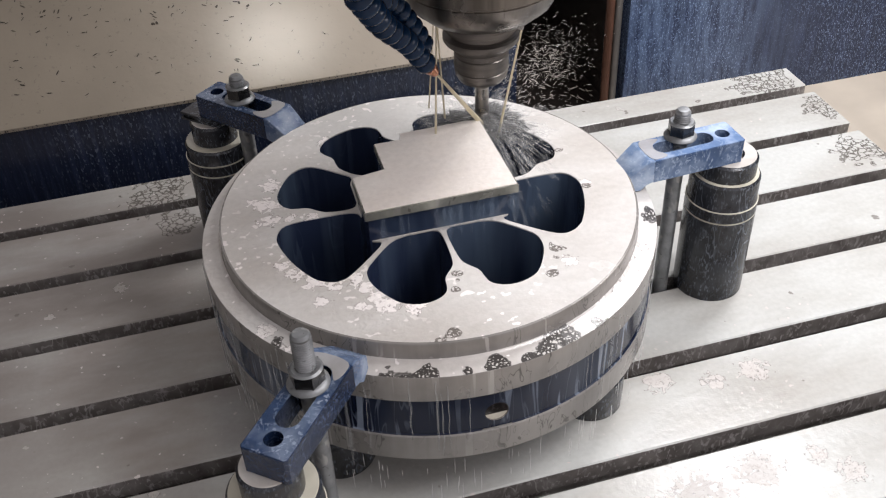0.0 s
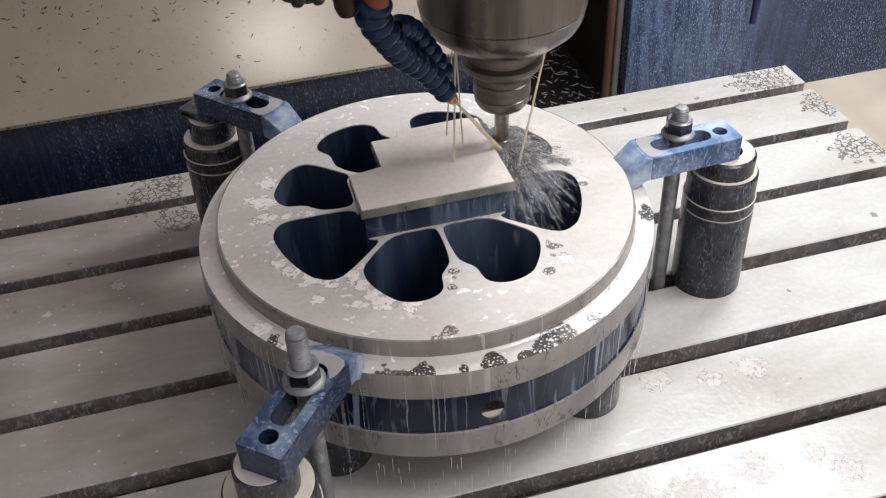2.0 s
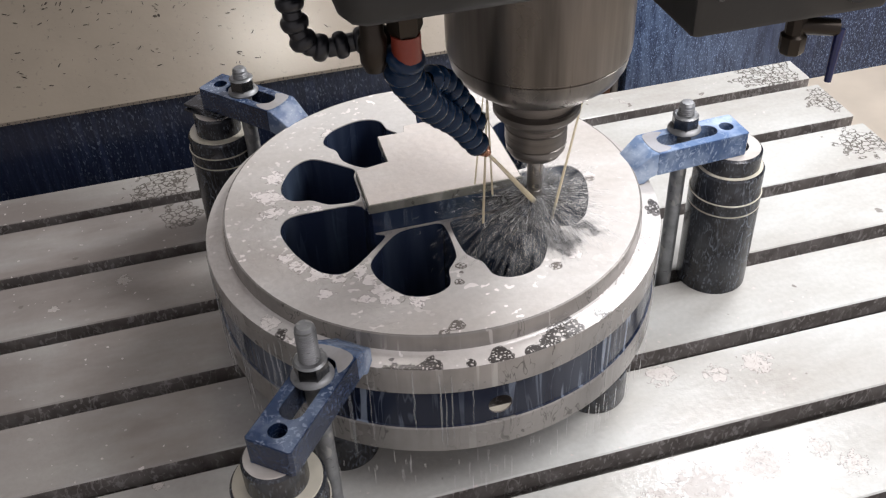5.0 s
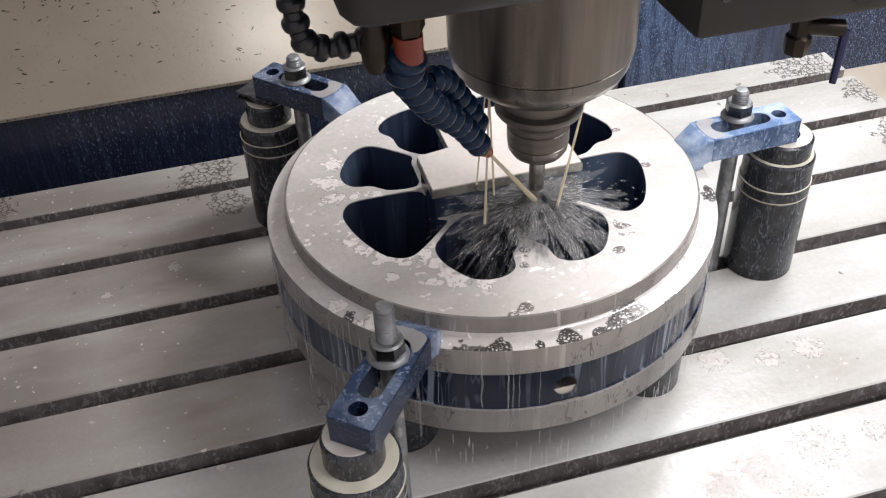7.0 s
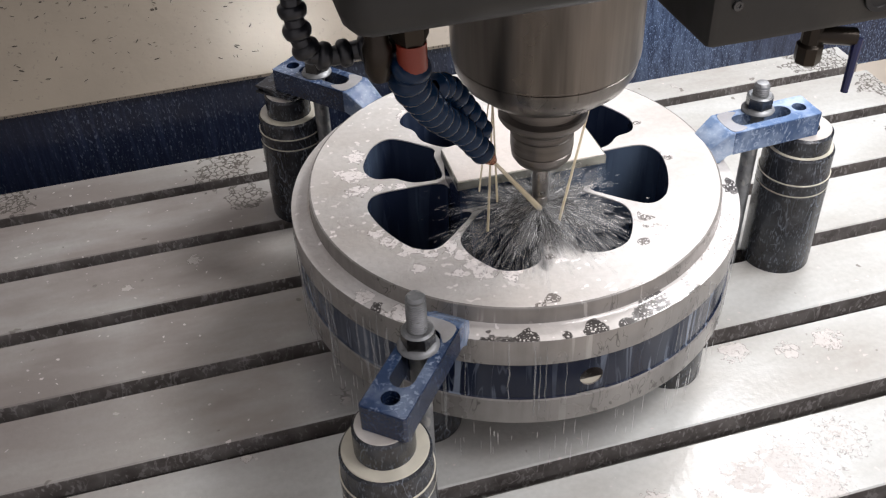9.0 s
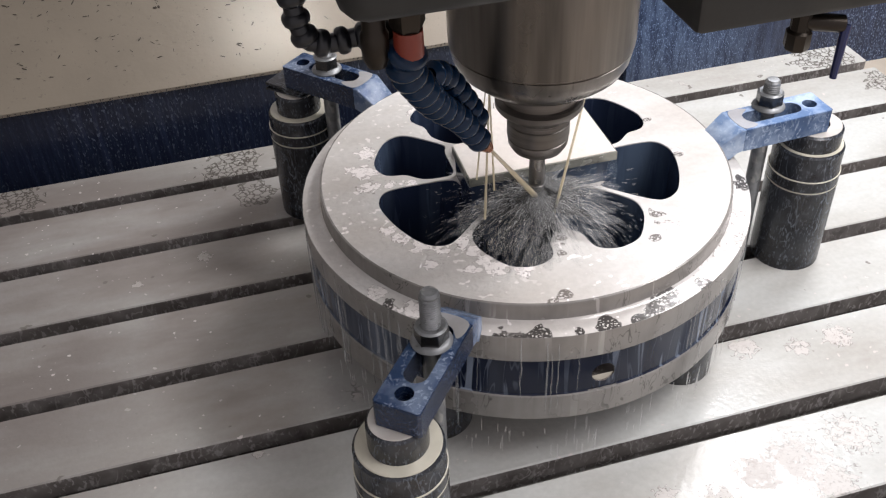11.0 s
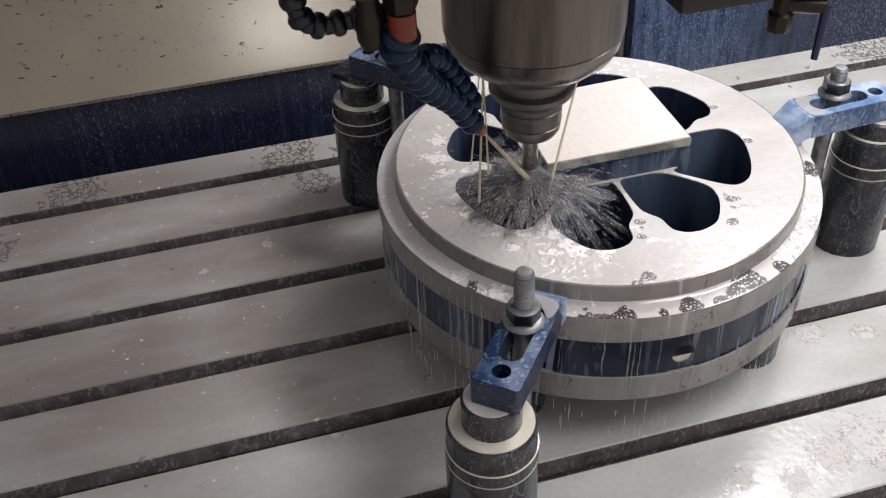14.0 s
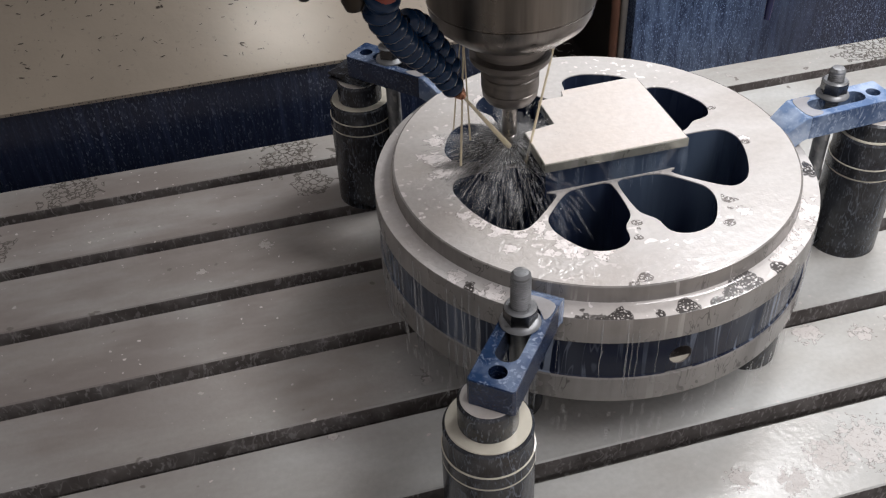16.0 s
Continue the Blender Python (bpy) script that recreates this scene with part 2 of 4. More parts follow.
def beaded(name, colour, beads, drop, cover=0.6, wet=0.5, washed=None):
    """A wall with fine pale drops and short runs, thicker in drifting patches."""
    n = Nodes(name)
    dots = n.ramp(n.noise(beads, 1.0, 0.4, (1, 1, 0.45)), (0.63, 0.0), (0.67, 1.0))
    where = n.ramp(n.noise(5.0, 3.0), (0.38, 0.15), (0.62, 1.0))
    fine = n.ramp(n.noise(1.0, 3.0, 0.7, (420, 420, 120), 0.4), (0.53, 0.0), (0.62, 1.0))
    run = n.ramp(n.noise(1.0, 3.0, 0.6, (130, 130, 9), 0.4), (0.47, 0.0), (0.72, wet))
    base = n.mix(run, colour, tuple(c * 3.0 + 0.006 for c in colour))
    if washed:
        x, z, r = washed
        flat = n.add("ShaderNodeVectorMath")
        flat.operation = "MULTIPLY"
        flat.inputs[1].default_value = (1, 0, 1)
        n.link(n.coord.outputs["Object"], flat.inputs[0])
        near = n.add("ShaderNodeVectorMath")
        near.operation = "DISTANCE"
        near.inputs[1].default_value = (x, 0.0, z)
        n.link(flat.outputs[0], near.inputs[0])
        fade = n.add("ShaderNodeMapRange")
        fade.inputs["From Min"].default_value, fade.inputs["From Max"].default_value = r, r * 0.2
        n.link(near.outputs["Value"], fade.inputs["Value"])
        ragged_veil = n.times(fade.outputs[0], n.ramp(n.noise(1.0, 3.0, 0.6, (90, 90, 14), 0.4), (0.36, 0.15), (0.62, 1.0)))
        base = n.mix(n.times(ragged_veil, 0.55), base, tuple(0.6 * c for c in drop))
    base = n.mix(n.times(n.times(fine, where), cover), base, drop)
    n.set(Base_Color=n.mix(n.times(n.times(dots, where), 0.85), base, drop), Roughness=0.24)
    n.bump(n.noise(beads, 2.0, 0.5, (1, 1, 0.5)), 0.5, 0.0014)
    return n.mat


def cream_paint(name, colour):
    """Gloss cream paint under a fine spatter of drops."""
    n = Nodes(name)
    tone = n.mix(n.ramp(n.noise(6.0, 4.0), (0.3, 0.0), (0.7, 1.0)), tuple(c * 0.8 for c in colour), colour)
    tone = n.mix(n.times(n.ramp(n.noise(170.0, 2.0), (0.66, 0.0), (0.69, 1.0)), 0.35), tone, tuple(c * 0.5 for c in colour))
    n.set(Base_Color=tone, Roughness=0.34, Coat_Weight=0.8, Coat_Roughness=0.2)
    n.bump(n.mix(0.5, n.noise(150.0, 3.0, 0.55), n.noise(24.0, 2.0)), 0.35, 0.0014)
    return n.mat


# The thin patches paint the left's dimness into the colour, with its browner film.
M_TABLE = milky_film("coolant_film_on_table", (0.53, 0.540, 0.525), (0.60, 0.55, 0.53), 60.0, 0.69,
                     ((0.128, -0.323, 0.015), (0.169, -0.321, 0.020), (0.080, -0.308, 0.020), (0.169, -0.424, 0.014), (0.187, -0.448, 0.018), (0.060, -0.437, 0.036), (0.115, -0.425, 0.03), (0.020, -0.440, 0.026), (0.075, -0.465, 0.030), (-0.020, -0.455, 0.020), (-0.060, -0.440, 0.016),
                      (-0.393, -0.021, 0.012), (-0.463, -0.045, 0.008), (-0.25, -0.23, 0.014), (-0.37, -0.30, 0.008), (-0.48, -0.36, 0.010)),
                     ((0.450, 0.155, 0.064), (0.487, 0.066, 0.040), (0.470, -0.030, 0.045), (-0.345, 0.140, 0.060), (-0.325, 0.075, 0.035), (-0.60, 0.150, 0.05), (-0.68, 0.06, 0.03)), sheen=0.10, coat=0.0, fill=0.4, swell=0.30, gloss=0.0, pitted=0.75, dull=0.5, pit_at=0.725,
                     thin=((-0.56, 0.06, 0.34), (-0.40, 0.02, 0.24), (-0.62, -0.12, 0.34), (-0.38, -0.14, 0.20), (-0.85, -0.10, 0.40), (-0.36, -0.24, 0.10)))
M_TABLE.node_tree.nodes["Principled BSDF"].inputs["Specular IOR Level"].default_value = 0.16
RIM_NETS = ((-0.073, -0.182, 0.017), (-0.049, -0.187, 0.017), (-0.062, -0.190, 0.010), (0.001, -0.191, 0.013), (0.026, -0.192, 0.009), (0.040, -0.188, 0.020), (0.056, -0.183, 0.016), (0.088, -0.172, 0.012), (0.178, -0.060, 0.014), (-0.020, -0.192, 0.006), (-0.150, -0.120, 0.010))
# Near-white bare colour paints the glints and reflections on torn islands and specks.
M_FACE = milky_film("coolant_film_on_casting", (0.61, 0.595, 0.575), (0.90, 0.85, 0.83), 80.0, 0.68,
                    ((-0.134, 0.034, 0.016), (-0.137, 0.012, 0.014), (-0.134, -0.052, 0.009), (-0.126, -0.066, 0.011), (-0.114, -0.080, 0.013), (-0.098, -0.088, 0.013), (-0.082, -0.086, 0.011), (-0.076, -0.098, 0.012), (-0.071, -0.112, 0.011),
                     (-0.064, -0.124, 0.013), (-0.044, -0.132, 0.012), (-0.110, -0.104, 0.009), (-0.084, -0.118, 0.009), (-0.068, 0.118, 0.014), (-0.066, 0.100, 0.012), (-0.128, 0.062, 0.014), (-0.146, 0.042, 0.009), (-0.100, 0.004, 0.009),
                     (-0.118, 0.010, 0.009), (0.085, -0.116, 0.010), (0.136, -0.020, 0.008)),
                    ((-0.025, -0.168, 0.009), (-0.036, -0.172, 0.006), (0.132, 0.035, 0.006), (-0.004, -0.104, 0.005), (-0.006, -0.112, 0.005), (-0.010, -0.121, 0.006), (0.080, -0.098, 0.009), (0.076, -0.108, 0.006), (0.066, -0.126, 0.007), (0.135, -0.025, 0.006)), 330.0, 0.14, 0.665, swell=0.4, pitted=0.25, ink=(0.12, 0.105, 0.095), ripples=((-0.110, -0.090, 0.075), (-0.150, -0.020, 0.060), (-0.080, -0.140, 0.040)))
M_LEDGE = milky_film("coolant_film_on_ledge", (0.62, 0.605, 0.59), (0.85, 0.81, 0.79), 80.0, 0.66,
                     ((0.100, -0.160, 0.020), (0.150, -0.115, 0.024), (-0.158, -0.105, 0.012), (-0.135, -0.132, 0.014), (0.125, -0.145, 0.02)),
                     RIM_NETS, 330.0, 0.20, 0.69, sheen=0.10, coat=0.6, swell=0.35, pitted=0.2, ink=(0.022, 0.019, 0.018), ripples=((-0.170, -0.080, 0.060), (-0.185, 0.0, 0.06)))
# Slot walls and bed are darker than the tops of the lands.
M_SLOT = wet_paint("dark_slot_wall", (0.150, 0.136, 0.128), (0.48, 0.46, 0.45), 150.0, (1, 1, 0.5), 0.5, 0.22, (0.02, 0.09), 0.25, 0.46, 0.1, 0.6, 260.0)
M_PLATE = milky_film("milled_face", (0.77, 0.73, 0.695), (0.84, 0.80, 0.78), 80.0, 0.90, ((0.6, 0.6, 0.01),), ((0.6, 0.5, 0.01),), 200.0, 0.05, 0.78, 0.08, 0.6, 0.75, 55.0, 0.8, pitted=0.0, cloudy=0.92)
M_LIP = wet_steel("milled_edge", (0.50, 0.50, 0.44), 0.25, (40, 40, 30), 0.6, 0.6)
M_RING = dripping_steel("turned_steel", (0.275, 0.262, 0.248), (0.52, 0.51, 0.49))
M_STEP = dripping_steel("turned_step", (0.25, 0.235, 0.22), (0.50, 0.48, 0.46), 0.22, 0.15)
M_NAVY = running_paint("navy_paint", (0.006, 0.010, 0.026), (0.26, 0.31, 0.40), veil=0.2, washed=((-0.190, -0.040, 0.09), (-0.165, -0.105, 0.05)))
M_NAVY.node_tree.nodes["Principled BSDF"].inputs["Specular IOR Level"].default_value = 0.28
M_DEEP = running_paint("navy_core_paint", (0.019, 0.028, 0.058), (0.24, 0.33, 0.46), 0.50, 0.10)
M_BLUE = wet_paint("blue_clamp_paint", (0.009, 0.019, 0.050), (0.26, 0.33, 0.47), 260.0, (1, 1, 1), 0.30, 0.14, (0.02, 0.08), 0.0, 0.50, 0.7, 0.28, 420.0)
# Tops lighter than the sides: coolant, plus reflected light put into the colour.
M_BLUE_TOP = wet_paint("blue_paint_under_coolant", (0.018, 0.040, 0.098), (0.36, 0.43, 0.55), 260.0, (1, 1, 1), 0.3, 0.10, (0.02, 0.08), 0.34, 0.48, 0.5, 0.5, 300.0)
M_BLACK = wet_paint("black_oxide_steel", (0.014, 0.0145, 0.018), (0.27, 0.31, 0.37), 150.0, (1, 1, 0.30), 0.42, 0.26, (0.015, 0.06), 0.08, 0.46, 0.06, 0.30, 620.0)
M_MILK = milky_film("milky_pool_on_clamp", (0.60, 0.60, 0.60), (0.42, 0.45, 0.52), 110.0, 0.60, ((0.6, 0.6, 0.01),), ((0.6, 0.5, 0.01),), 200.0, 0.05, 0.70, 0.12, 0.5)
M_MILK.node_tree.nodes["Principled BSDF"].inputs["Alpha"].default_value = 0.62
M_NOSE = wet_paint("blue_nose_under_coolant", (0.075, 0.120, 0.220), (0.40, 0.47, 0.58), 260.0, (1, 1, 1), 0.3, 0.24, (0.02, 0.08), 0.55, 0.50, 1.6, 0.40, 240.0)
# Right clamp's set: paler for its coolant veil and for the light falling there.
M_BLUE_MILKY_LIT = wet_paint("lit_blue_paint_with_runs", (0.030, 0.065, 0.150), (0.40, 0.50, 0.66), 260.0, (1, 1, 0.6), 0.5, 0.14, (0.02, 0.08), 0.40, 0.45, 0.4, 0.45, 300.0)
M_TOP_MILKY_LIT = wet_paint("lit_blue_paint_under_milk", (0.120, 0.190, 0.340), (0.46, 0.55, 0.70), 260.0, (1, 1, 1), 0.3, 0.10, (0.02, 0.08), 0.75, 0.48, 0.3, 0.4, 300.0)
M_NOSE_MILKY_LIT = wet_paint("lit_blue_nose_under_milk", (0.160, 0.235, 0.380), (0.50, 0.58, 0.70), 260.0, (1, 1, 1), 0.3, 0.14, (0.02, 0.08), 0.75, 0.50, 0.5, 0.40, 240.0)
M_STUD = wet_steel("zinc_steel", (0.29, 0.30, 0.31), 0.40, (60, 60, 60), 0.5, 0.4)
M_NUT = wet_steel("dark_nut_steel", (0.13, 0.13, 0.13), 0.25, (60, 60, 60), 0.9, 0.25)
M_SHOULDER = plain("coolant_pool", (0.60, 0.57, 0.48), 0.12, 0.0, 40.0, 0.05)
# Strong streak contrast paints dark upright reflections into the steel, besides smears.
M_SPINDLE = wet_steel("spindle_steel", (0.25, 0.228, 0.208), 0.33, (38, 38, 2.2), 0.88, 0.06, 0.38)
M_HOLDER = wet_steel("tool_holder_steel", (0.17, 0.155, 0.143), 0.42, (8, 8, 160), 0.75, 0.05)
M_CARBIDE = wet_steel("cutter_steel", (0.36, 0.34, 0.32), 0.3, (20, 20, 20), 0.8, 0.5)
M_HEAD = plain("black_head_paint", (0.011, 0.011, 0.011), 0.5, 0.0, 40.0, 0.2)
M_HOSE = plain("navy_hose_plastic", (0.005, 0.022, 0.060), 0.26, 0.0, 30.0, 0.05)
M_HOSE.node_tree.nodes["Principled BSDF"].inputs["Specular IOR Level"].default_value = 0.3
M_HOSE_BLACK = plain("black_hose_plastic", (0.007, 0.008, 0.012), 0.3, 0.0, 30.0, 0.05)
M_ORANGE = plain("orange_plastic", (0.23, 0.035, 0.02), 0.35, 0.0, 50.0, 0.05)
M_PIPE = plain("rusty_pipe", (0.11, 0.05, 0.032), 0.5, 0.2, 60.0, 0.2)
M_COPPER = plain("copper_nozzle", (0.60, 0.24, 0.12), 0.3, 0.7, 60.0, 0.1)
M_BRASS = plain("stained_brass", (0.034, 0.027, 0.021), 0.35, 0.7, 60.0, 0.15)
# Cover and tray share one paint; dimmer here, brighter below, for their light.
M_CREAM = cream_paint("cream_paint", (0.265, 0.228, 0.183))
M_TRAY = plain("lit_cream_paint", (0.64, 0.57, 0.48), 0.35, 0.0, 7.0, 0.06)
M_CHIP = plain("iron_chip", (0.05, 0.04, 0.032), 0.5, 0.3, 90.0, 0.1)
M_BLUEWALL = beaded("navy_guard_paint", (0.015, 0.025, 0.060), 600.0, (0.27, 0.39, 0.64), 0.34, 0.32, (0.40, -0.02, 0.24))
M_GUARD_BACK = beaded("dark_navy_guard_paint", (0.012, 0.0175, 0.038), 420.0, (0.10, 0.125, 0.18), 0.25, 0.4)
M_SWARF = plain("wet_pale_swarf", (0.72, 0.68, 0.64), 0.25, 0.1, 60.0, 0.1)
# One near-black colour for the back, side and floor of the recess.
M_DARK = plain("dark_recess", (0.018, 0.014, 0.013), 0.5, 0.0, 20.0, 0.2)
M_GUARD = plain("guard_paint", (0.35, 0.35, 0.34), 0.5, 0.0, 20.0, 0.1)
M_CONDUIT = plain("dull_conduit_paint", (0.17, 0.16, 0.15), 0.5, 0.2, 40.0, 0.1)
M_LEVER = plain("blue_lever_plastic", (0.012, 0.016, 0.07), 0.3, 0.0, 60.0, 0.05)


def liquid(name, colour, clear, rough=0.12, glow=0.5):
    """Milky liquid that lets light through from behind as well."""
    n = Nodes(name)
    n.set(Base_Color=colour, Roughness=rough)
    through_it = n.add("ShaderNodeBsdfTranslucent", Color=(*colour, 1))
    both = n.add("ShaderNodeMixShader", Fac=glow)
    n.link(n.bsdf.outputs[0], both.inputs[1])
    n.link(through_it.outputs[0], both.inputs[2])
    gone = n.add("ShaderNodeBsdfTransparent")
    thin = n.add("ShaderNodeMixShader", Fac=clear)
    n.link(gone.outputs[0], thin.inputs[1])
    n.link(both.outputs[0], thin.inputs[2])
    n.link(thin.outputs[0], n.tree.nodes["Material Output"].inputs["Surface"])
    return n.mat


M_JET = liquid("coolant_jet", (0.84, 0.76, 0.58), 0.75)
M_DROP = liquid("coolant_drop", (0.99, 0.985, 0.98), 0.78)
M_RUN = liquid("coolant_run", (0.50, 0.60, 0.72), 0.07, 0.25)
M_SHEET = liquid("coolant_sheet", (0.66, 0.68, 0.70), 0.34, 0.15, 0.3)
M_FLUNG = liquid("wet_flung_sliver", (0.86, 0.82, 0.78), 0.8)
M_HAZE = liquid("coolant_haze", (0.95, 0.95, 0.96), 0.10, 0.7)
M_MIST = liquid("coolant_mist", (0.93, 0.93, 0.93), 0.05, 0.6)

# ---------------------------------------------------------------- building tools


def mesh_of(name, bm, material, smooth=None):
    bmesh.ops.recalc_face_normals(bm, faces=bm.faces)
    me = bpy.data.meshes.new(name)
    bm.to_mesh(me)
    bm.free()
    me.materials.append(material)
    if smooth is not None:
        me.shade_smooth()
        me.set_sharp_from_angle(angle=radians(smooth))
    return me


def part(name, bm, material, parent=None, label="", smooth=35, at=None):
    ob = new(name, mesh_of(name, bm, material, smooth))
    if parent is not None:
        ob.parent = parent
    if at is not None:
        ob.matrix_basis = at
    if label:
        tagged(ob, label)
    return ob


def lathe(profile, seg=64, m=None):
    """Turned body: (radius, height) from the axis round to the axis or closed by caps."""
    bm = bmesh.new()
    rings = []
    for r, z in profile:
        if r < 1e-6:
            rings.append([bm.verts.new((0, 0, z))])
        else:
            rings.append([bm.verts.new((r * math.cos(k * math.tau / seg), r * math.sin(k * math.tau / seg), z)) for k in range(seg)])
    for a, b in zip(rings, rings[1:]):
        for k in range(seg):
            j = (k + 1) % seg
            if len(a) == 1 and len(b) > 1:
                bm.faces.new((a[0], b[k], b[j]))
            elif len(b) == 1 and len(a) > 1:
                bm.faces.new((a[k], b[0], a[j]))
            elif len(a) > 1:
                bm.faces.new((a[k], b[k], b[j], a[j]))
    if m:
        bmesh.ops.transform(bm, matrix=m, verts=bm.verts)
    return bm


def block(x0, x1, y0, y1, z0, z1, bevel=0.0, seg=2):
    bm = bmesh.new()
    bmesh.ops.create_cube(bm, size=1.0, matrix=Matrix.Translation(((x0 + x1) / 2, (y0 + y1) / 2, (z0 + z1) / 2))
                          @ Matrix.Diagonal((x1 - x0, y1 - y0, z1 - z0, 1)))
    if bevel:
        bmesh.ops.bevel(bm, geom=bm.edges[:], offset=bevel, segments=seg, affect="EDGES", profile=0.5)
    return bm


def prism(loops, z0, z1, floor=True, roof=True):
    """A slab between two heights: the first loop is its outline, the others are holes through it."""
    bm = bmesh.new()
    sides = []
    for z, wanted in ((z0, floor), (z1, roof)):
        layer, edges = [], []
        for loop in loops:
            vs = [bm.verts.new((x, y, z)) for x, y in loop]
            edges += [bm.edges.new((vs[k], vs[(k + 1) % len(vs)])) for k in range(len(vs))]
            layer.append(vs)
        if wanted:
            bmesh.ops.triangle_fill(bm, use_beauty=True, use_dissolve=False, edges=edges)
        sides.append(layer)
    for low, high in zip(*sides):
        for k in range(len(low)):
            j = (k + 1) % len(low)
            bm.faces.new((low[k], low[j], high[j], high[k]))
    return bm


def circle(r, seg=48, x=0.0, y=0.0):
    return [(x + r * math.cos(k * math.tau / seg), y + r * math.sin(k * math.tau / seg)) for k in range(seg)]


def stadium(x0, x1, y, r, seg=10):
    right = [(x1 + r * math.cos(-math.pi / 2 + math.pi * k / seg), y + r * math.sin(-math.pi / 2 + math.pi * k / seg)) for k in range(seg + 1)]
    left = [(x0 + r * math.cos(math.pi / 2 + math.pi * k / seg), y + r * math.sin(math.pi / 2 + math.pi * k / seg)) for k in range(seg + 1)]
    return right + left


def round_off(loop, times=3):
    for _ in range(times):
        out = []
        for (ax, ay), (bx, by) in zip(loop, loop[1:] + loop[:1]):
            out += [(0.75 * ax + 0.25 * bx, 0.75 * ay + 0.25 * by), (0.25 * ax + 0.75 * bx, 0.25 * ay + 0.75 * by)]
        loop = out
    return loop


def rod(a, b, r, seg=12, r2=None):
    a, b = Vector(a), Vector(b)
    turn = (b - a).to_track_quat("Z", "Y").to_matrix().to_4x4()
    return lathe([(0, 0), (r, 0), (r if r2 is None else r2, (b - a).length), (0, (b - a).length)], seg, Matrix.Translation(a) @ turn)


def tube(points, r, seg=12):
    """A bent pipe along a smooth line."""
    bm = bmesh.new()
    ring = None
    for k, p in enumerate(points):
        ahead = (Vector(points[min(k + 1, len(points) - 1)]) - Vector(points[max(k - 1, 0)])).normalized()
        side = ahead.cross(Vector((0.3, 1, 0.1))).normalized()
        up = side.cross(ahead)
        now = [bm.verts.new(Vector(p) + r * (math.cos(j * math.tau / seg) * side + math.sin(j * math.tau / seg) * up)) for j in range(seg)]
        if ring:
            for j in range(seg):
                bm.faces.new((ring[j], ring[(j + 1) % seg], now[(j + 1) % seg], now[j]))
        else:
            bm.faces.new(now)
        ring = now
    bm.faces.new(ring)
    return bm


def curve(points, count):
    """Evenly spaced points on a smooth line through the given ones."""
    ps = [Vector(p) for p in points]
    ps = [2 * ps[0] - ps[1]] + ps + [2 * ps[-1] - ps[-2]]
    fine = []
    for k in range(1, len(ps) - 2):
        for s in range(40):
            u = s / 40
            a, b, c, d = ps[k - 1:k + 3]
            fine.append(0.5 * (2 * b + (c - a) * u + (2 * a - 5 * b + 4 * c - d) * u * u + (3 * b - a - 3 * c + d) * u ** 3))
    fine.append(ps[-2])
    run = [0.0]
    for a, b in zip(fine, fine[1:]):
        run.append(run[-1] + (b - a).length)
    out, k = [], 0
    for i in range(count):
        want = run[-1] * i / (count - 1)
        while k < len(run) - 2 and run[k + 1] < want:
            k += 1
        u = (want - run[k]) / max(run[k + 1] - run[k], 1e-9)
        out.append(fine[k].lerp(fine[k + 1], min(max(u, 0), 1)))
    return out


ON_TABLE, ON_HEAD = [], []

# ---------------------------------------------------------------- the machine's guards
TABLE_BACK, TABLE_FRONT, TABLE_LEFT, TABLE_RIGHT = 0.172, -0.546, -1.05, 0.4955
SLOTS = [0.113 - 0.1 * k for k in range(7)]


def setting(name, bm, material, label, smooth=35):
    return tagged(part(name, bm, material, None, "", smooth), label, name.split("_")[0], kind="structure")


setting("floor", block(-1.6, 2.2, -1.5, 0.30, -0.20, -0.121), M_TRAY, "cream painted chip tray under the moving table")
setting("wall_back", block(-1.6, 0.13, 0.222, 0.25, -0.121, 0.0722, 0.001, 1), M_GUARD_BACK, "navy painted guard spattered with coolant behind the table")
setting("wall_back_right", block(0.323, 2.2, 0.30, 0.33, -0.121, 1.6), M_BLUEWALL, "tall navy painted guard wet with white drops")
setting("wall_recess", block(-0.1, 0.6, 0.62, 0.65, -0.121, 1.6), M_DARK, "dark back of the column recess")
setting("wall_recess_side", block(0.323, 0.345, 0.331, 0.62, -0.121, 1.6), M_DARK, "dark side of the column recess")
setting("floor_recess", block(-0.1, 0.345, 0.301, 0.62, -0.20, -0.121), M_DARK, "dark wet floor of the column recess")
setting("wall_left", block(-1.63, -1.6, -1.5, 1.2, -0.2, 1.6), M_GUARD, "grey painted side wall of the enclosure")
setting("wall_right", block(2.2, 2.23, -1.5, 0.33, -0.2, 1.6), M_GUARD, "grey painted side wall of the enclosure")
setting("ceiling", block(-1.63, 2.23, -0.5, 1.2, 1.6, 1.63), M_GUARD, "grey painted roof of the enclosure")
SLOPE = radians(33)


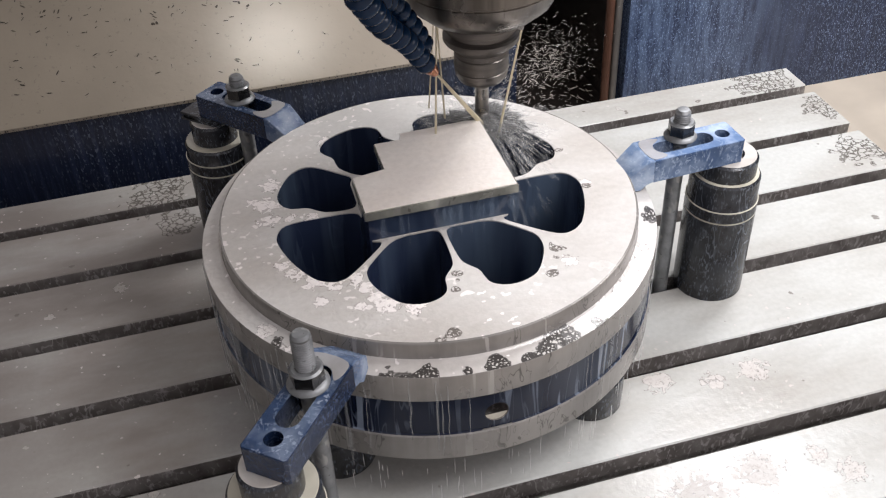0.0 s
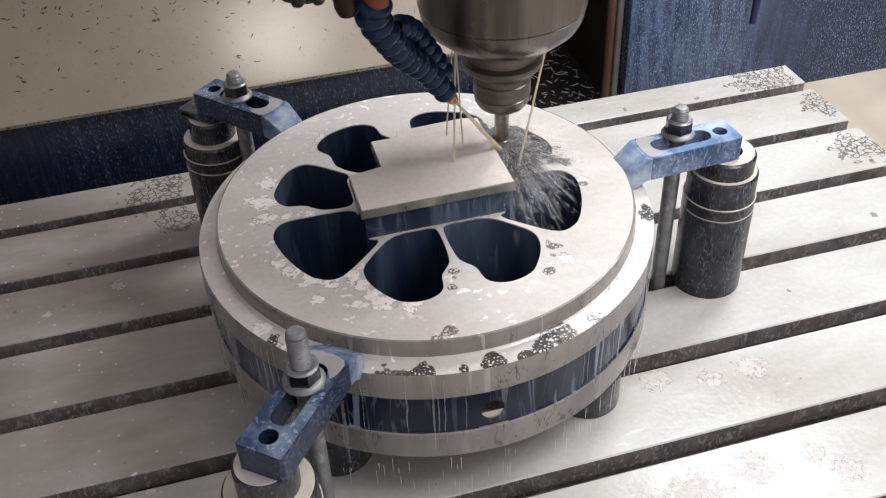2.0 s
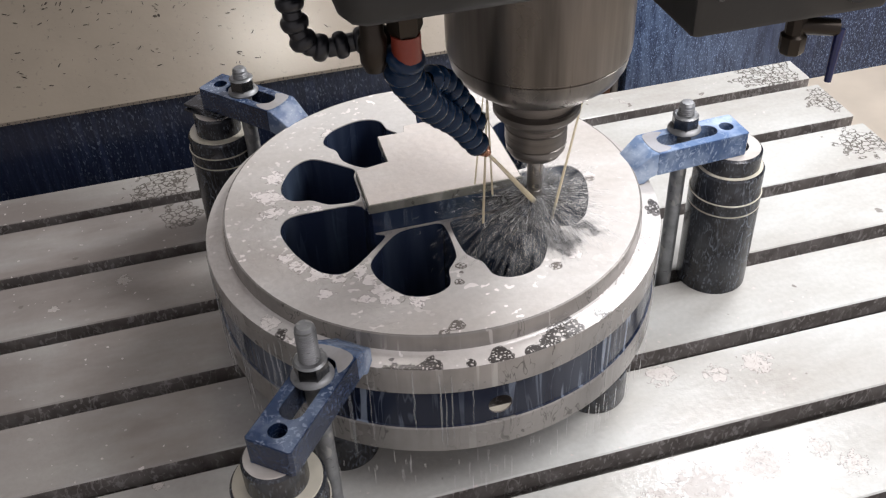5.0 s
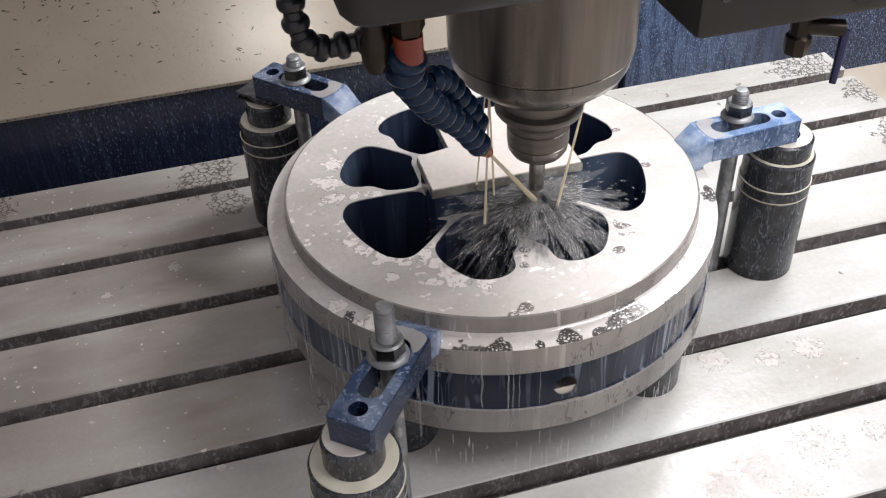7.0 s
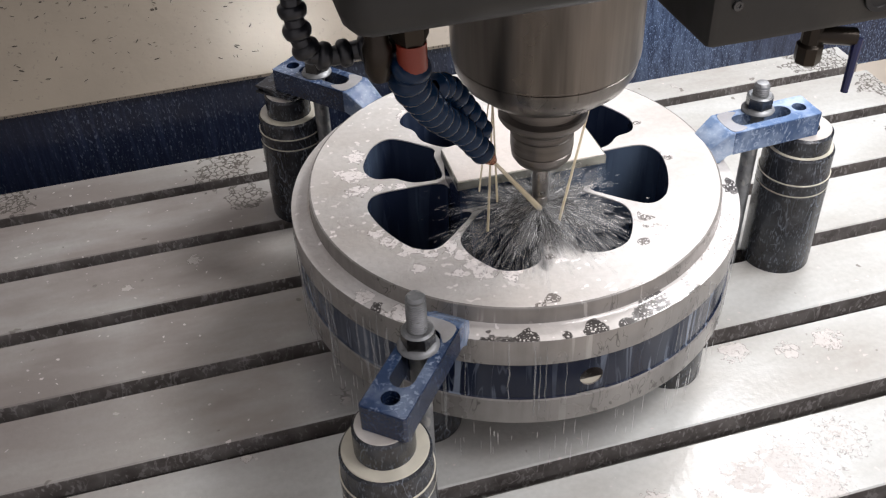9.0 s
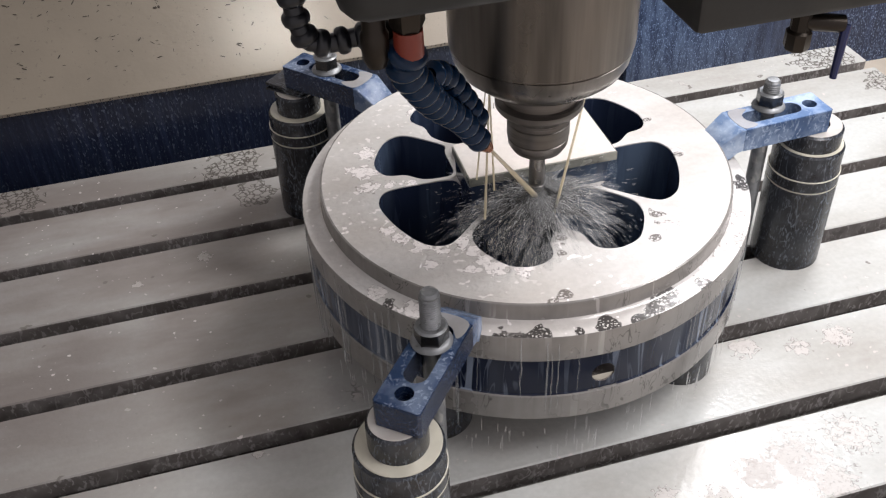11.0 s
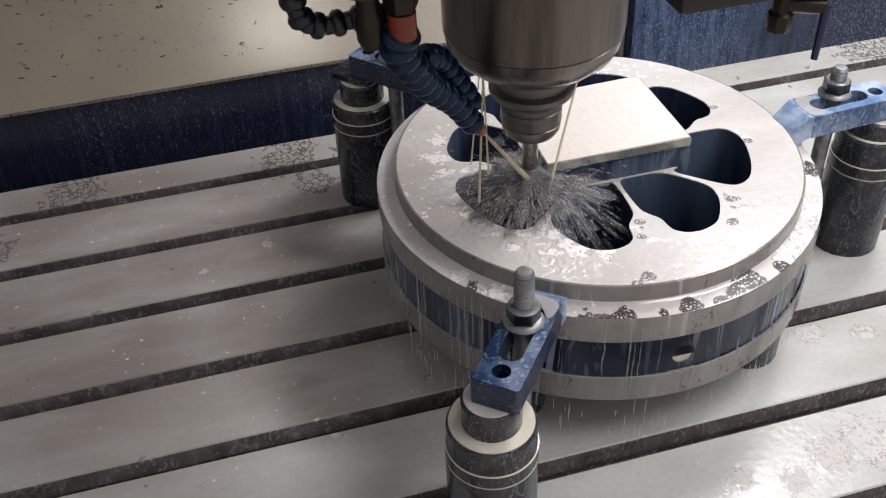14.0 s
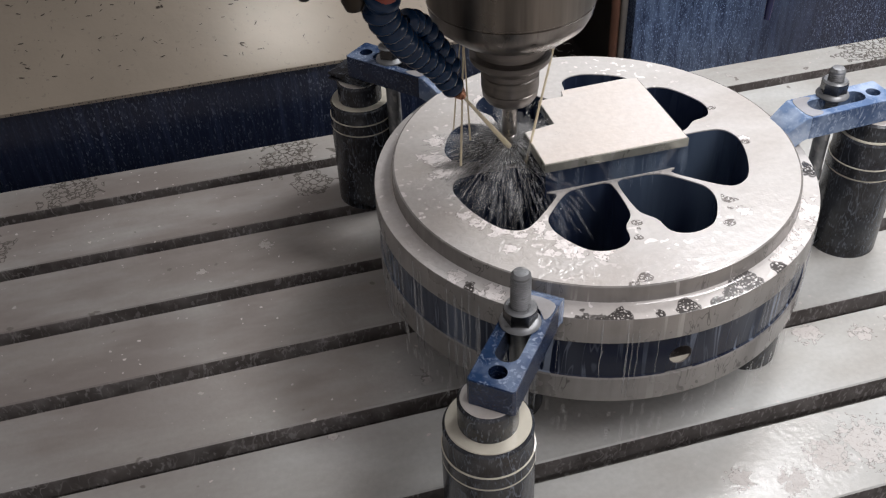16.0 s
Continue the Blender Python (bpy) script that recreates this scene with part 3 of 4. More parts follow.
def build_sloped_cover():
    """A cream cover that rises away from the table; its lower lip stands over the navy guard."""
    bm = bmesh.new()
    x0, x1, y0, z0, run = -1.6, 0.115, 0.214, 0.0765, 1.1
    dy, dz = math.cos(SLOPE), math.sin(SLOPE)
    lower = [(y0, z0 - 0.004), (y0, z0), (y0 + 0.004, z0 + 0.003), (y0 + run * dy, z0 + run * dz), (y0 + run * dy, z0 + run * dz - 0.02), (y0 + 0.03, z0 - 0.004)]
    ends = [[bm.verts.new((x, y, z)) for y, z in lower] for x in (x0, x1)]
    for k in range(len(lower)):
        j = (k + 1) % len(lower)
        bm.faces.new((ends[0][k], ends[0][j], ends[1][j], ends[1][k]))
    bm.faces.new(ends[0])
    bm.faces.new(ends[1])
    ob = part("sloped_cover", bm, M_CREAM)
    return tagged(ob, "cream painted sloping way cover strewn with iron chips", "cover", kind="structure")


build_sloped_cover()


def build_chips():
    """Curled slivers of iron lying on the sloping cover."""
    rng = random.Random(5)
    bm = bmesh.new()
    for k in range(470):
        u = rng.random() ** 0.8
        x, s = -0.56 + rng.random() * 0.58, 0.02 + 0.33 * rng.random()
        if x > -0.18 and rng.random() < 0.6:
            continue
        size = rng.uniform(0.0020, 0.0066)
        m = (Matrix.Translation((x, 0.218 + s * math.cos(SLOPE), 0.0800 + s * math.sin(SLOPE))) @ Matrix.Rotation(SLOPE, 4, "X")
             @ Matrix.Rotation(rng.uniform(0, math.tau), 4, "Z") @ Matrix.Diagonal((size, size * rng.uniform(0.12, 0.26), size * 0.16, 1)))
        bmesh.ops.create_icosphere(bm, subdivisions=1, radius=0.6, matrix=m)
    for k in range(420):
        x, s = -0.58 + 0.42 * rng.random() ** 1.3, 0.07 + 0.30 * rng.random() ** 0.8
        if s < 0.10 - 0.25 * (x + 0.30):
            continue
        size = rng.uniform(0.0018, 0.0052)
        m = (Matrix.Translation((x, 0.218 + s * math.cos(SLOPE), 0.0800 + s * math.sin(SLOPE))) @ Matrix.Rotation(SLOPE, 4, "X")
             @ Matrix.Rotation(rng.uniform(0, math.tau), 4, "Z") @ Matrix.Diagonal((size, size * rng.uniform(0.2, 0.7), size * 0.25, 1)))
        bmesh.ops.create_icosphere(bm, subdivisions=1, radius=0.6, matrix=m)
    for k in range(120):
        x = -0.56 + 0.66 * k / 119 + rng.uniform(-0.002, 0.002)
        size = rng.uniform(0.0012, 0.0032)
        bmesh.ops.create_icosphere(bm, subdivisions=1, radius=0.6, matrix=Matrix.Translation((x, 0.2135, 0.0750 + rng.uniform(-0.001, 0.001)))
                                   @ Matrix.Rotation(rng.uniform(0, 3), 4, "Y") @ Matrix.Diagonal((size, size * 0.5, size * 0.5, 1)))
    ob = part("metal_chips", bm, M_CHIP)
    return tagged(ob, "small dark iron chips lying on the cream cover", "chips", kind="stuff")


build_chips()


def build_swarf():
    """Pale wet slivers thrown on the floor of the recess."""
    rng = random.Random(8)
    bm = bmesh.new()
    for _ in range(420):
        x, y = rng.uniform(0.05, 0.31), rng.uniform(0.335, 0.61)
        size = rng.uniform(0.003, 0.008)
        m = (Matrix.Translation((x, y, -0.119 + rng.random() ** 3 * 0.006)) @ Matrix.Rotation(rng.uniform(0, math.tau), 4, "Z") @ Matrix.Rotation(rng.uniform(-0.4, 0.4), 4, "Y")
             @ Matrix.Diagonal((size, size * 0.14, size * 0.10, 1)))
        bmesh.ops.create_icosphere(bm, subdivisions=1, radius=1.0, matrix=m)
    return tagged(part("wet_swarf", bm, M_SWARF), "pale wet iron swarf heaped in the dark recess", "swarf", kind="stuff")


build_swarf()


def build_pipes():
    tagged(part("conduit", rod((0.3115, 0.313, -0.12), (0.3115, 0.313, 1.5), 0.0055), M_CONDUIT), "grey upright conduit in the dark column recess", "pipe")
    tagged(part("copper_pipe", rod((0.2985, 0.312, -0.12), (0.2985, 0.312, 1.5), 0.0062), M_PIPE), "thin copper coloured upright pipe beside the conduit", "pipe")


build_pipes()


# ---------------------------------------------------------------- the moving table
def strip(line, x0, x1):
    """A bar along x with the given cross-section (y, z)."""
    bm = bmesh.new()
    ends = [[bm.verts.new((x, y, z)) for y, z in line] for x in (x0, x1)]
    for k in range(len(line)):
        j = (k + 1) % len(line)
        bm.faces.new((ends[0][k], ends[0][j], ends[1][j], ends[1][k]))
    for end in ends:
        bm.faces.new(end)
    return bm


def build_table():
    thing = new("machine_table")
    tagged(thing, "grey iron T-slot machine table under a film of milky coolant", "machine table")
    part("bed", strip([(TABLE_BACK, -0.090), (TABLE_BACK, -0.034), (TABLE_FRONT, -0.034), (TABLE_FRONT, -0.090)], TABLE_LEFT, TABLE_RIGHT), M_SLOT, thing, "dark iron bed below the slots", 20)
    edges = [TABLE_BACK] + SLOTS + [TABLE_FRONT]
    for k in range(8):
        back = edges[k] - (0.009 if k else 0.0)
        front = edges[k + 1] + (0.009 if k < 7 else 0.0)
        b = 0.006 if k else 0.0
        f = 0.006 if k < 7 else 0.0
        c = 0.0013
        line = [(back - c, 0.0), (front + c, 0.0), (front, -c), (front, -0.020), (front + f, -0.0201), (front + f, -0.034), (back - b, -0.034), (back - b, -0.0201), (back, -0.020), (back, -c)]
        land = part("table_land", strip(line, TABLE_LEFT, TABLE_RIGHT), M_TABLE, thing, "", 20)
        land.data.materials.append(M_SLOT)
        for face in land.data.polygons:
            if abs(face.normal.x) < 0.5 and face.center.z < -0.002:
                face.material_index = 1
    ON_TABLE.append(thing)


build_table()

# ---------------------------------------------------------------- the casting being milled
DISC = Vector((-0.0977, -0.1895))
FACE_Z, LEDGE_Z, FACE_R, DISC_R = 0.1639, 0.1475, 0.1788, 0.1959
BOSS = [(-0.1608, -0.2362), (-0.0318, -0.2362), (-0.0318, -0.1300), (-0.0440, -0.1265), (-0.1060, -0.1285), (-0.1085, -0.1385), (-0.1320, -0.1385),
        (-0.1320, -0.1800), (-0.1608, -0.1850)]
# the webs between the core openings (degrees), and for each opening its outer radius and how its two flanks run: straight, with a lobe, or cut away
WEBS = [-90.0, -44.5, 3.0, 47.0, 90.0, 135.0, 177.0, 225.5]
POCKETS = [(0.1345, "lobe", "cut"), (0.1335, "straight", "straight"), (0.1375, "lobe", "straight"), (0.1400, "straight", "lobe"), (0.1395, "lobe", "lobe"), (0.1325, "straight", "lobe"),
           (0.1350, "straight", "straight"), (0.1355, "cut", "lobe")]
FLANKS = {
    "lobe": ((0.0, 16), (0.004, 11.5), (0.011, 8.2), (0.019, 7.6), (0.029, 7.9), (0.038, 4.2), (0.046, 1.6)),
    "straight": ((0.0, 10), (0.004, 5.5), (0.010, 2.6), (0.022, 1.5), (0.044, 1.3)),
    "cut": ((0.0, 21), (0.006, 16), (0.013, 10.5), (0.020, 6.0), (0.030, 2.0), (0.044, 1.3)),
}


def hub_reach(a):
    """Distance from the disc's axis to the edge of the ledge round the hub, at that angle."""
    c, s = math.cos(a), math.sin(a)
    xs = (0.0605 if c > 0 else 0.0600) / max(abs(c), 1e-6)
    ys = (0.0440 if s < 0 else 0.0500) / max(abs(s), 1e-6)
    return min(xs, ys)


def flank(web, sign, run, r_out):
    """Points from the rim to the hub along one side of an opening."""
    out = []
    for back, off in FLANKS[run]:
        a = radians(web + sign * off)
        out.append(((r_out - back) * math.cos(a), (r_out - back) * math.sin(a)))
    a = radians(web + sign * 1.6)
    q = hub_reach(a) + 0.004
    out.append((q * math.cos(a), q * math.sin(a)))
    return out


def pocket_loop(k):
    r, low_run, high_run = POCKETS[k]
    lo, hi = WEBS[k], WEBS[k + 1] if k < 7 else WEBS[0] + 360
    a0 = lo + FLANKS[low_run][0][1] + 4
    a1 = hi - FLANKS[high_run][0][1] - 4
    loop = [(r * 1.004 * math.cos(radians(a0 + (a1 - a0) * i / 4)), r * 1.004 * math.sin(radians(a0 + (a1 - a0) * i / 4))) for i in range(5)]
    loop += flank(hi, -1, high_run, r)
    for i in range(1, 8):
        a = radians(hi - 5 + (lo - hi + 10) * i / 8)
        q = hub_reach(a)
        loop.append((q * math.cos(a), q * math.sin(a)))
    loop += flank(lo, 1, low_run, r)[::-1]
    return round_off(loop, 2)


def build_painted_band(thing):
    """The navy band, with a hole bored through it at the front."""
    r, half, bore = DISC_R - 0.0022, radians(3.5), 0.0094
    mid = radians(-90.2)
    bm = bmesh.new()
    profile = [(DISC_R - 0.0012, 0.1210), (r, 0.1200), (r, 0.0840), (DISC_R - 0.0010, 0.0830)]
    n = 156
    cols = [[bm.verts.new((q * math.cos(a), q * math.sin(a), z)) for q, z in profile] for a in (mid + half + (math.tau - 2 * half) * k / n for k in range(n + 1))]
    for a, b in zip(cols, cols[1:]):
        for k in range(3):
            bm.faces.new((a[k], a[k + 1], b[k + 1], b[k]))
    part("painted_band", bm, M_NAVY, thing, "navy painted band with white runs")
    # the panel round the bore, bent to the band's curve
    w = half * r
    border = [(-w + 2 * w * k / 12, 0.0831) for k in range(12)] + [(w, 0.0831 + 0.0378 * k / 8) for k in range(8)] + [(w - 2 * w * k / 12, 0.1209) for k in range(12)] + [(-w, 0.1209 - 0.0378 * k / 8) for k in range(8)]
    ring = [(bore * math.cos(k * math.tau / 40), 0.0995 + bore * math.sin(k * math.tau / 40)) for k in range(40)]

    def bend(u, z, depth=0.0):
        a = mid + u / r
        return ((r - depth) * math.cos(a), (r - depth) * math.sin(a), z)

    pm = bmesh.new()
    edges = []
    for loop in (border, ring):
        vs = [pm.verts.new(bend(u, z)) for u, z in loop]
        edges += [pm.edges.new((vs[k], vs[(k + 1) % len(vs)])) for k in range(len(vs))]
    bmesh.ops.triangle_fill(pm, use_beauty=True, edges=edges)
    part("bored_panel", pm, M_NAVY, thing, "navy painted stretch round a bored hole")
    # shade inside the bore is put into a dark wall and a black end
    hm = bmesh.new()
    rows = [[hm.verts.new(bend(u, z, d)) for u, z in ring] for d in (0.0, 0.018)]
    for k in range(40):
        j = (k + 1) % 40
        hm.faces.new((rows[0][k], rows[0][j], rows[1][j], rows[1][k]))
    part("bore", hm, M_SLOT, thing, "wall of the bore, its shade in the dark colour")
    # crescent painted for light on the bore's lower wall, not a pool
    qm = bmesh.new()
    qm.faces.new([qm.verts.new(bend(u, z, 0.0012)) for u, z in ring if z < 0.0995 - 0.30 * bore])
    part("coolant_pool", qm, M_SHOULDER, thing, "pale crescent painted for light on the lower bore wall")
    em = bmesh.new()
    em.faces.new([em.verts.new(bend(u, z, 0.0178)) for u, z in ring])
    part("bore_end", em, M_HEAD, thing, "black end disc with the bore's shade in its colour")


def build_casting():
    thing = new("casting")
    thing.location = (DISC.x, DISC.y, 0)
    tagged(thing, "round iron casting with eight core openings and a raised milled hub", "casting")
    holes = [pocket_loop(k) for k in range(8)]
    # the flat top, its rounded edge and the step down to the ledge
    face = prism([circle(FACE_R - 0.002, 160)] + holes, FACE_Z - 0.0012, FACE_Z, floor=False)
    part("top_face", face, M_FACE, thing, smooth=30)
    step = lathe([(FACE_R - 0.002, FACE_Z), (FACE_R - 0.0006, FACE_Z - 0.0005), (FACE_R, FACE_Z - 0.0018), (FACE_R + 0.0002, LEDGE_Z + 0.0042), (FACE_R + 0.0009, LEDGE_Z + 0.0022)], 160)
    part("step", step, M_STEP, thing, "dark wet turned step below the face")
    shelf = lathe([(FACE_R + 0.0009, LEDGE_Z + 0.0022), (FACE_R + 0.0022, LEDGE_Z + 0.0009), (FACE_R + 0.0040, LEDGE_Z), (DISC_R - 0.0016, LEDGE_Z - 0.0003), (DISC_R - 0.0004, LEDGE_Z - 0.0008)], 160)
    part("ledge", shelf, M_LEDGE, thing, "milky wet ledge round the rim", 60)
    part("upper_band", lathe([(DISC_R - 0.0004, LEDGE_Z - 0.0008), (DISC_R, LEDGE_Z - 0.0020), (DISC_R, 0.1222), (DISC_R - 0.0012, 0.1210), (DISC_R - 0.006, 0.1208)], 160),
         M_RING, thing, "bare turned steel band streaked with coolant")
    build_painted_band(thing)
    part("lower_band", lathe([(DISC_R - 0.006, 0.0832), (DISC_R - 0.0010, 0.0830), (DISC_R, 0.0818), (DISC_R, 0.0570), (DISC_R - 0.0015, 0.0555), (0.150, 0.0552), (0, 0.0552)], 160),
         M_RING, thing, "bare turned steel band streaked with coolant")
    # the inner walls of the openings
    for loop in holes:
        bm = bmesh.new()
        rows = [[bm.verts.new((x, y, z)) for x, y in loop] for z in (FACE_Z - 0.00115, 0.060)]
        for k in range(len(loop)):
            j = (k + 1) % len(loop)
            bm.faces.new((rows[0][k], rows[0][j], rows[1][j], rows[1][k]))
        bm.faces.new(rows[1])
        part("core_opening", bm, M_DEEP, thing, "navy painted inner wall of an opening")
    # the hub: a painted block under the plate that is being milled
    local = [(x - DISC.x, y - DISC.y) for x, y in BOSS]
    mid = Vector((sum(p[0] for p in local) / len(local), sum(p[1] for p in local) / len(local)))
    inner = [(mid.x + (x - mid.x) * 0.95, mid.y + (y - mid.y) * 0.94) for x, y in local]
    part("hub", prism([inner], FACE_Z - 0.011, 0.1885), M_DEEP, thing, "navy painted block under the milled plate", 30)
    plate = prism([local], 0.1872, 0.1948)
    part("hub_edge", plate, M_LIP, thing, "freshly milled bright edge", 30)
    top = prism([[(mid.x + (x - mid.x) * 0.985, mid.y + (y - mid.y) * 0.98) for x, y in local]], 0.1946, 0.1954)
    part("hub_plate", top, M_PLATE, thing, "smooth pale milled plate wet with coolant", 30)
    ON_TABLE.append(thing)
    return thing


build_casting()


# ---------------------------------------------------------------- clamps and their supports
def build_clamp(side, top, front):
    """Strap clamp along x: the nose at x=0 points to -x, the heel stands at +x. Its nose pad rests at z=0, the bar's underside is a little higher."""
    thing = new("strap_clamp")
    w, t, lift, length = 0.0175, 0.0292, 0.0065, 0.116
    outline = [(0.026, -w), (length - 0.002, -w), (length, -w + 0.002), (length, w - 0.002), (length - 0.002, w), (0.026, w)]
    slots = [stadium(0.042, 0.083, 0, 0.0088), circle(0.0066, 24, 0.102, 0)]
    bar = prism([outline] + slots, lift, t - 0.0006)
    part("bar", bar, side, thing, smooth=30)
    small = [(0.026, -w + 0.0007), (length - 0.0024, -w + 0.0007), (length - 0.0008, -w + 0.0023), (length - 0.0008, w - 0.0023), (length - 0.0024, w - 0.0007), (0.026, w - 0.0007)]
    part("pale_top", prism([small] + slots, t - 0.0007, t), top, thing, "wet blue top of the bar, lighter for coolant and reflected light", 30)
    nose = bmesh.new()
    shape = [(0.0, 0.0), (0.014, 0.0), (0.019, lift), (0.0262, lift), (0.0262, t), (0.021, t), (0.0, 0.013)]
    ends = [[nose.verts.new((x, s * (w if x > 0.01 else w * 0.80), z)) for x, z in shape] for s in (-1, 1)]
    for k in range(len(shape)):
        j = (k + 1) % len(shape)
        nose.faces.new((ends[0][k], ends[0][j], ends[1][j], ends[1][k]))
    nose.faces.new(ends[0])
    nose.faces.new(ends[1])
    bmesh.ops.bevel(nose, geom=nose.edges[:], offset=0.0008, segments=1, affect="EDGES")
    pool = round_off([(0.0225, -w + 0.0022), (0.033, -w + 0.0014), (0.0405, -w + 0.0040), (0.0385, -0.0092), (0.0345, -0.0058), (0.0328, 0.0), (0.0345, 0.0058),
                      (0.0400, 0.0096), (0.0445, w - 0.0046), (0.036, w - 0.0012), (0.0225, w - 0.0020)], 2)
    part("coolant_pool", prism([pool], t - 0.0003, t + 0.0005), M_MILK, thing, "pool of milky coolant behind the nose", 30)
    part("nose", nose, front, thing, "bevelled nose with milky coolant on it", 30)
    return thing


def build_stud(height):
    """Threaded stud with a flanged hex nut; its foot stands in the T-slot."""
    thing = new("clamp_stud")
    r = 0.0073
    plain_part = [(0, -0.032), (r, -0.032), (r, height - 0.05)]
    thread = []
    z = height - 0.05
    while z < height - 0.004:
        thread += [(r, z), (r - 0.0007, z + 0.0010)]
        z += 0.0020
    part("shank", lathe(plain_part + thread + [(r - 0.0004, height - 0.003), (r - 0.002, height - 0.0008), (0, height - 0.0002)], 32), M_STUD, thing, smooth=40)
    return thing


def build_nut():
    thing = new("flange_nut")
    hexa = [(0.0122 * math.cos(k * math.tau / 6), 0.0122 * math.sin(k * math.tau / 6)) for k in range(6)]
    hexm = prism([hexa, circle(0.0074, 24)], 0.003, 0.0150)
    part("hex", hexm, M_NUT, thing, smooth=25)
    part("hex_top", lathe([(0.0074, 0.0164), (0.0102, 0.0164), (0.0117, 0.0150), (0.0074, 0.0150)], 36), M_STUD, thing, smooth=40)
    part("flange", lathe([(0.0076, 0.0), (0.0146, 0.0), (0.0150, 0.0012), (0.0140, 0.0028), (0.0116, 0.0045), (0.0076, 0.0045)], 40), M_STUD, thing, "bright washer flange", 40)
    return thing


def build_support(cap_r, shoulder, cap_z, hollow):
    """Stepped round pillar."""
    thing = new("support_pillar")
    R = 0.0337
    part("body", lathe([(0, 0), (R, 0), (R, 0.093), (R - 0.0008, 0.0938), (R - 0.0008, 0.0955), (R, 0.096), (R, 0.106), (R - 0.0008, 0.1066), (R - 0.0008, 0.108),
                        (R - 0.0014, 0.109), (R - 0.0014, shoulder - 0.002), (R - 0.003, shoulder), (0, shoulder)], 64), M_BLACK, thing)
    part("shoulder_ring", lathe([(cap_r, shoulder + 0.0004), (R - 0.0032, shoulder + 0.0004), (R - 0.0036, shoulder + 0.0012), (cap_r, shoulder + 0.0012)], 64), M_SHOULDER, thing,
         "pale ring of milky coolant on the shoulder")
    for z in (0.0947, 0.1073):
        part("groove_line", lathe([(R - 0.0010, z - 0.0007), (R + 0.0001, z - 0.0004), (R + 0.0001, z + 0.0004), (R - 0.0010, z + 0.0007)], 64), M_SHOULDER, thing, "pale line of coolant in a groove")
    hole = 0.013 if hollow else 0.008
    part("cap", lathe([(cap_r, shoulder), (cap_r, cap_z - 0.002), (cap_r - 0.002, cap_z), (hole + 0.001, cap_z), (hole, cap_z - 0.001), (hole, cap_z - 0.03), (0, cap_z - 0.03)], 64),
         M_BLACK, thing)
    part("cap_film", lathe([(hole + 0.0015, cap_z + 0.0003), (cap_r - 0.002, cap_z + 0.0003), (cap_r - 0.0025, cap_z + 0.0008), (hole + 0.0015, cap_z + 0.0008)], 64), M_FACE, thing,
         "milky wet rim of the cap")
    return thing


def place(thing, x, y, z, rz=0.0, label="", category="", group=""):
    thing.matrix_basis = pose(x, y, z, 0, 0, rz)
    tagged(thing, label, category, group)
    ON_TABLE.append(thing)
    return thing


CLAMP_Z = LEDGE_Z + 0.0004
place(build_clamp(M_BLUE_MILKY_LIT, M_TOP_MILKY_LIT, M_NOSE_MILKY_LIT), 0.0745, -0.2010, CLAMP_Z, 3.5, "blue steel strap clamp, paler for milky coolant and the light on it", "clamp", "strap clamps")
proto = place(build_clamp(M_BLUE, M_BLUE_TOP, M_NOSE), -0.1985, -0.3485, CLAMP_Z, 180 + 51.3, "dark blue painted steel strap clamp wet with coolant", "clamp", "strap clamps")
ON_TABLE.append(copy_thing(proto, pose(-0.1880, -0.0405, CLAMP_Z, 0, 0, 180 - 48.4)))
for x, y, top in ((0.1388, -0.187, 0.2060), (-0.2328, -0.387, 0.2245), (-0.2353, 0.013, 0.2040)):
    place(build_stud(top), x, y, 0, 0, "grey threaded clamp stud standing in a table slot", "stud", "clamp studs")
nut = build_nut()
place(nut, 0.1388, -0.187, CLAMP_Z + 0.0292, 12, "flanged steel hex nut tightened on a clamp", "nut", "clamp nuts")
for x, y, turn in ((-0.2328, -0.387, 40), (-0.2353, 0.013, 25)):
    ON_TABLE.append(copy_thing(nut, pose(x, y, CLAMP_Z + 0.0292, 0, 0, turn)))
place(build_support(0.0275, 0.1345, 0.1532, True), 0.1875, -0.1935, 0, 0, "black stepped steel pillar under the heel of a clamp", "pillar", "clamp pillars")
place(build_support(0.0215, 0.1290, 0.1532, False), -0.2690, -0.4270, 0, 0, "black stepped steel pillar with a cream wet shoulder", "pillar", "clamp pillars")
place(build_support(0.0230, 0.1230, 0.1455, False), -0.2660, 0.0400, 0, 0, "black stepped steel pillar with shims under the clamp", "pillar", "clamp pillars")
for k in range(3):
    shim = part("shim", block(-0.024, 0.024, -0.016, 0.016, 0, 0.0023, 0.0004, 1), M_BLACK)
    place(shim, -0.268, 0.044, 0.1464 + 0.0025 * k, -48 + (6, -5, 1)[k], "thin dark steel shim plate on a pillar", "shim", "shims")
foot = part("foot_spacer", lathe([(0, 0), (0.0295, 0), (0.030, 0.001), (0.030, 0.036), (0.029, 0.037), (0.029, 0.039), (0.030, 0.040), (0.030, 0.0535), (0.029, 0.0550), (0, 0.0550)], 48), M_BLACK)
place(foot, 0.012, -0.306, 0, 0, "short black steel spacer under the casting", "spacer", "spacers")
for x, y in ((-0.2120, -0.3020), (-0.2050, -0.0790), (0.010, -0.075)):
    ON_TABLE.append(copy_thing(foot, pose(x, y, 0)))

# ---------------------------------------------------------------- the milling head (origin at the cutter's tip)


def on_head(thing, label, category):
    thing.location = (SPINDLE_X, HEAD[0][1], TIP_Z)
    ON_HEAD.append(thing)
    return tagged(thing, label, category)


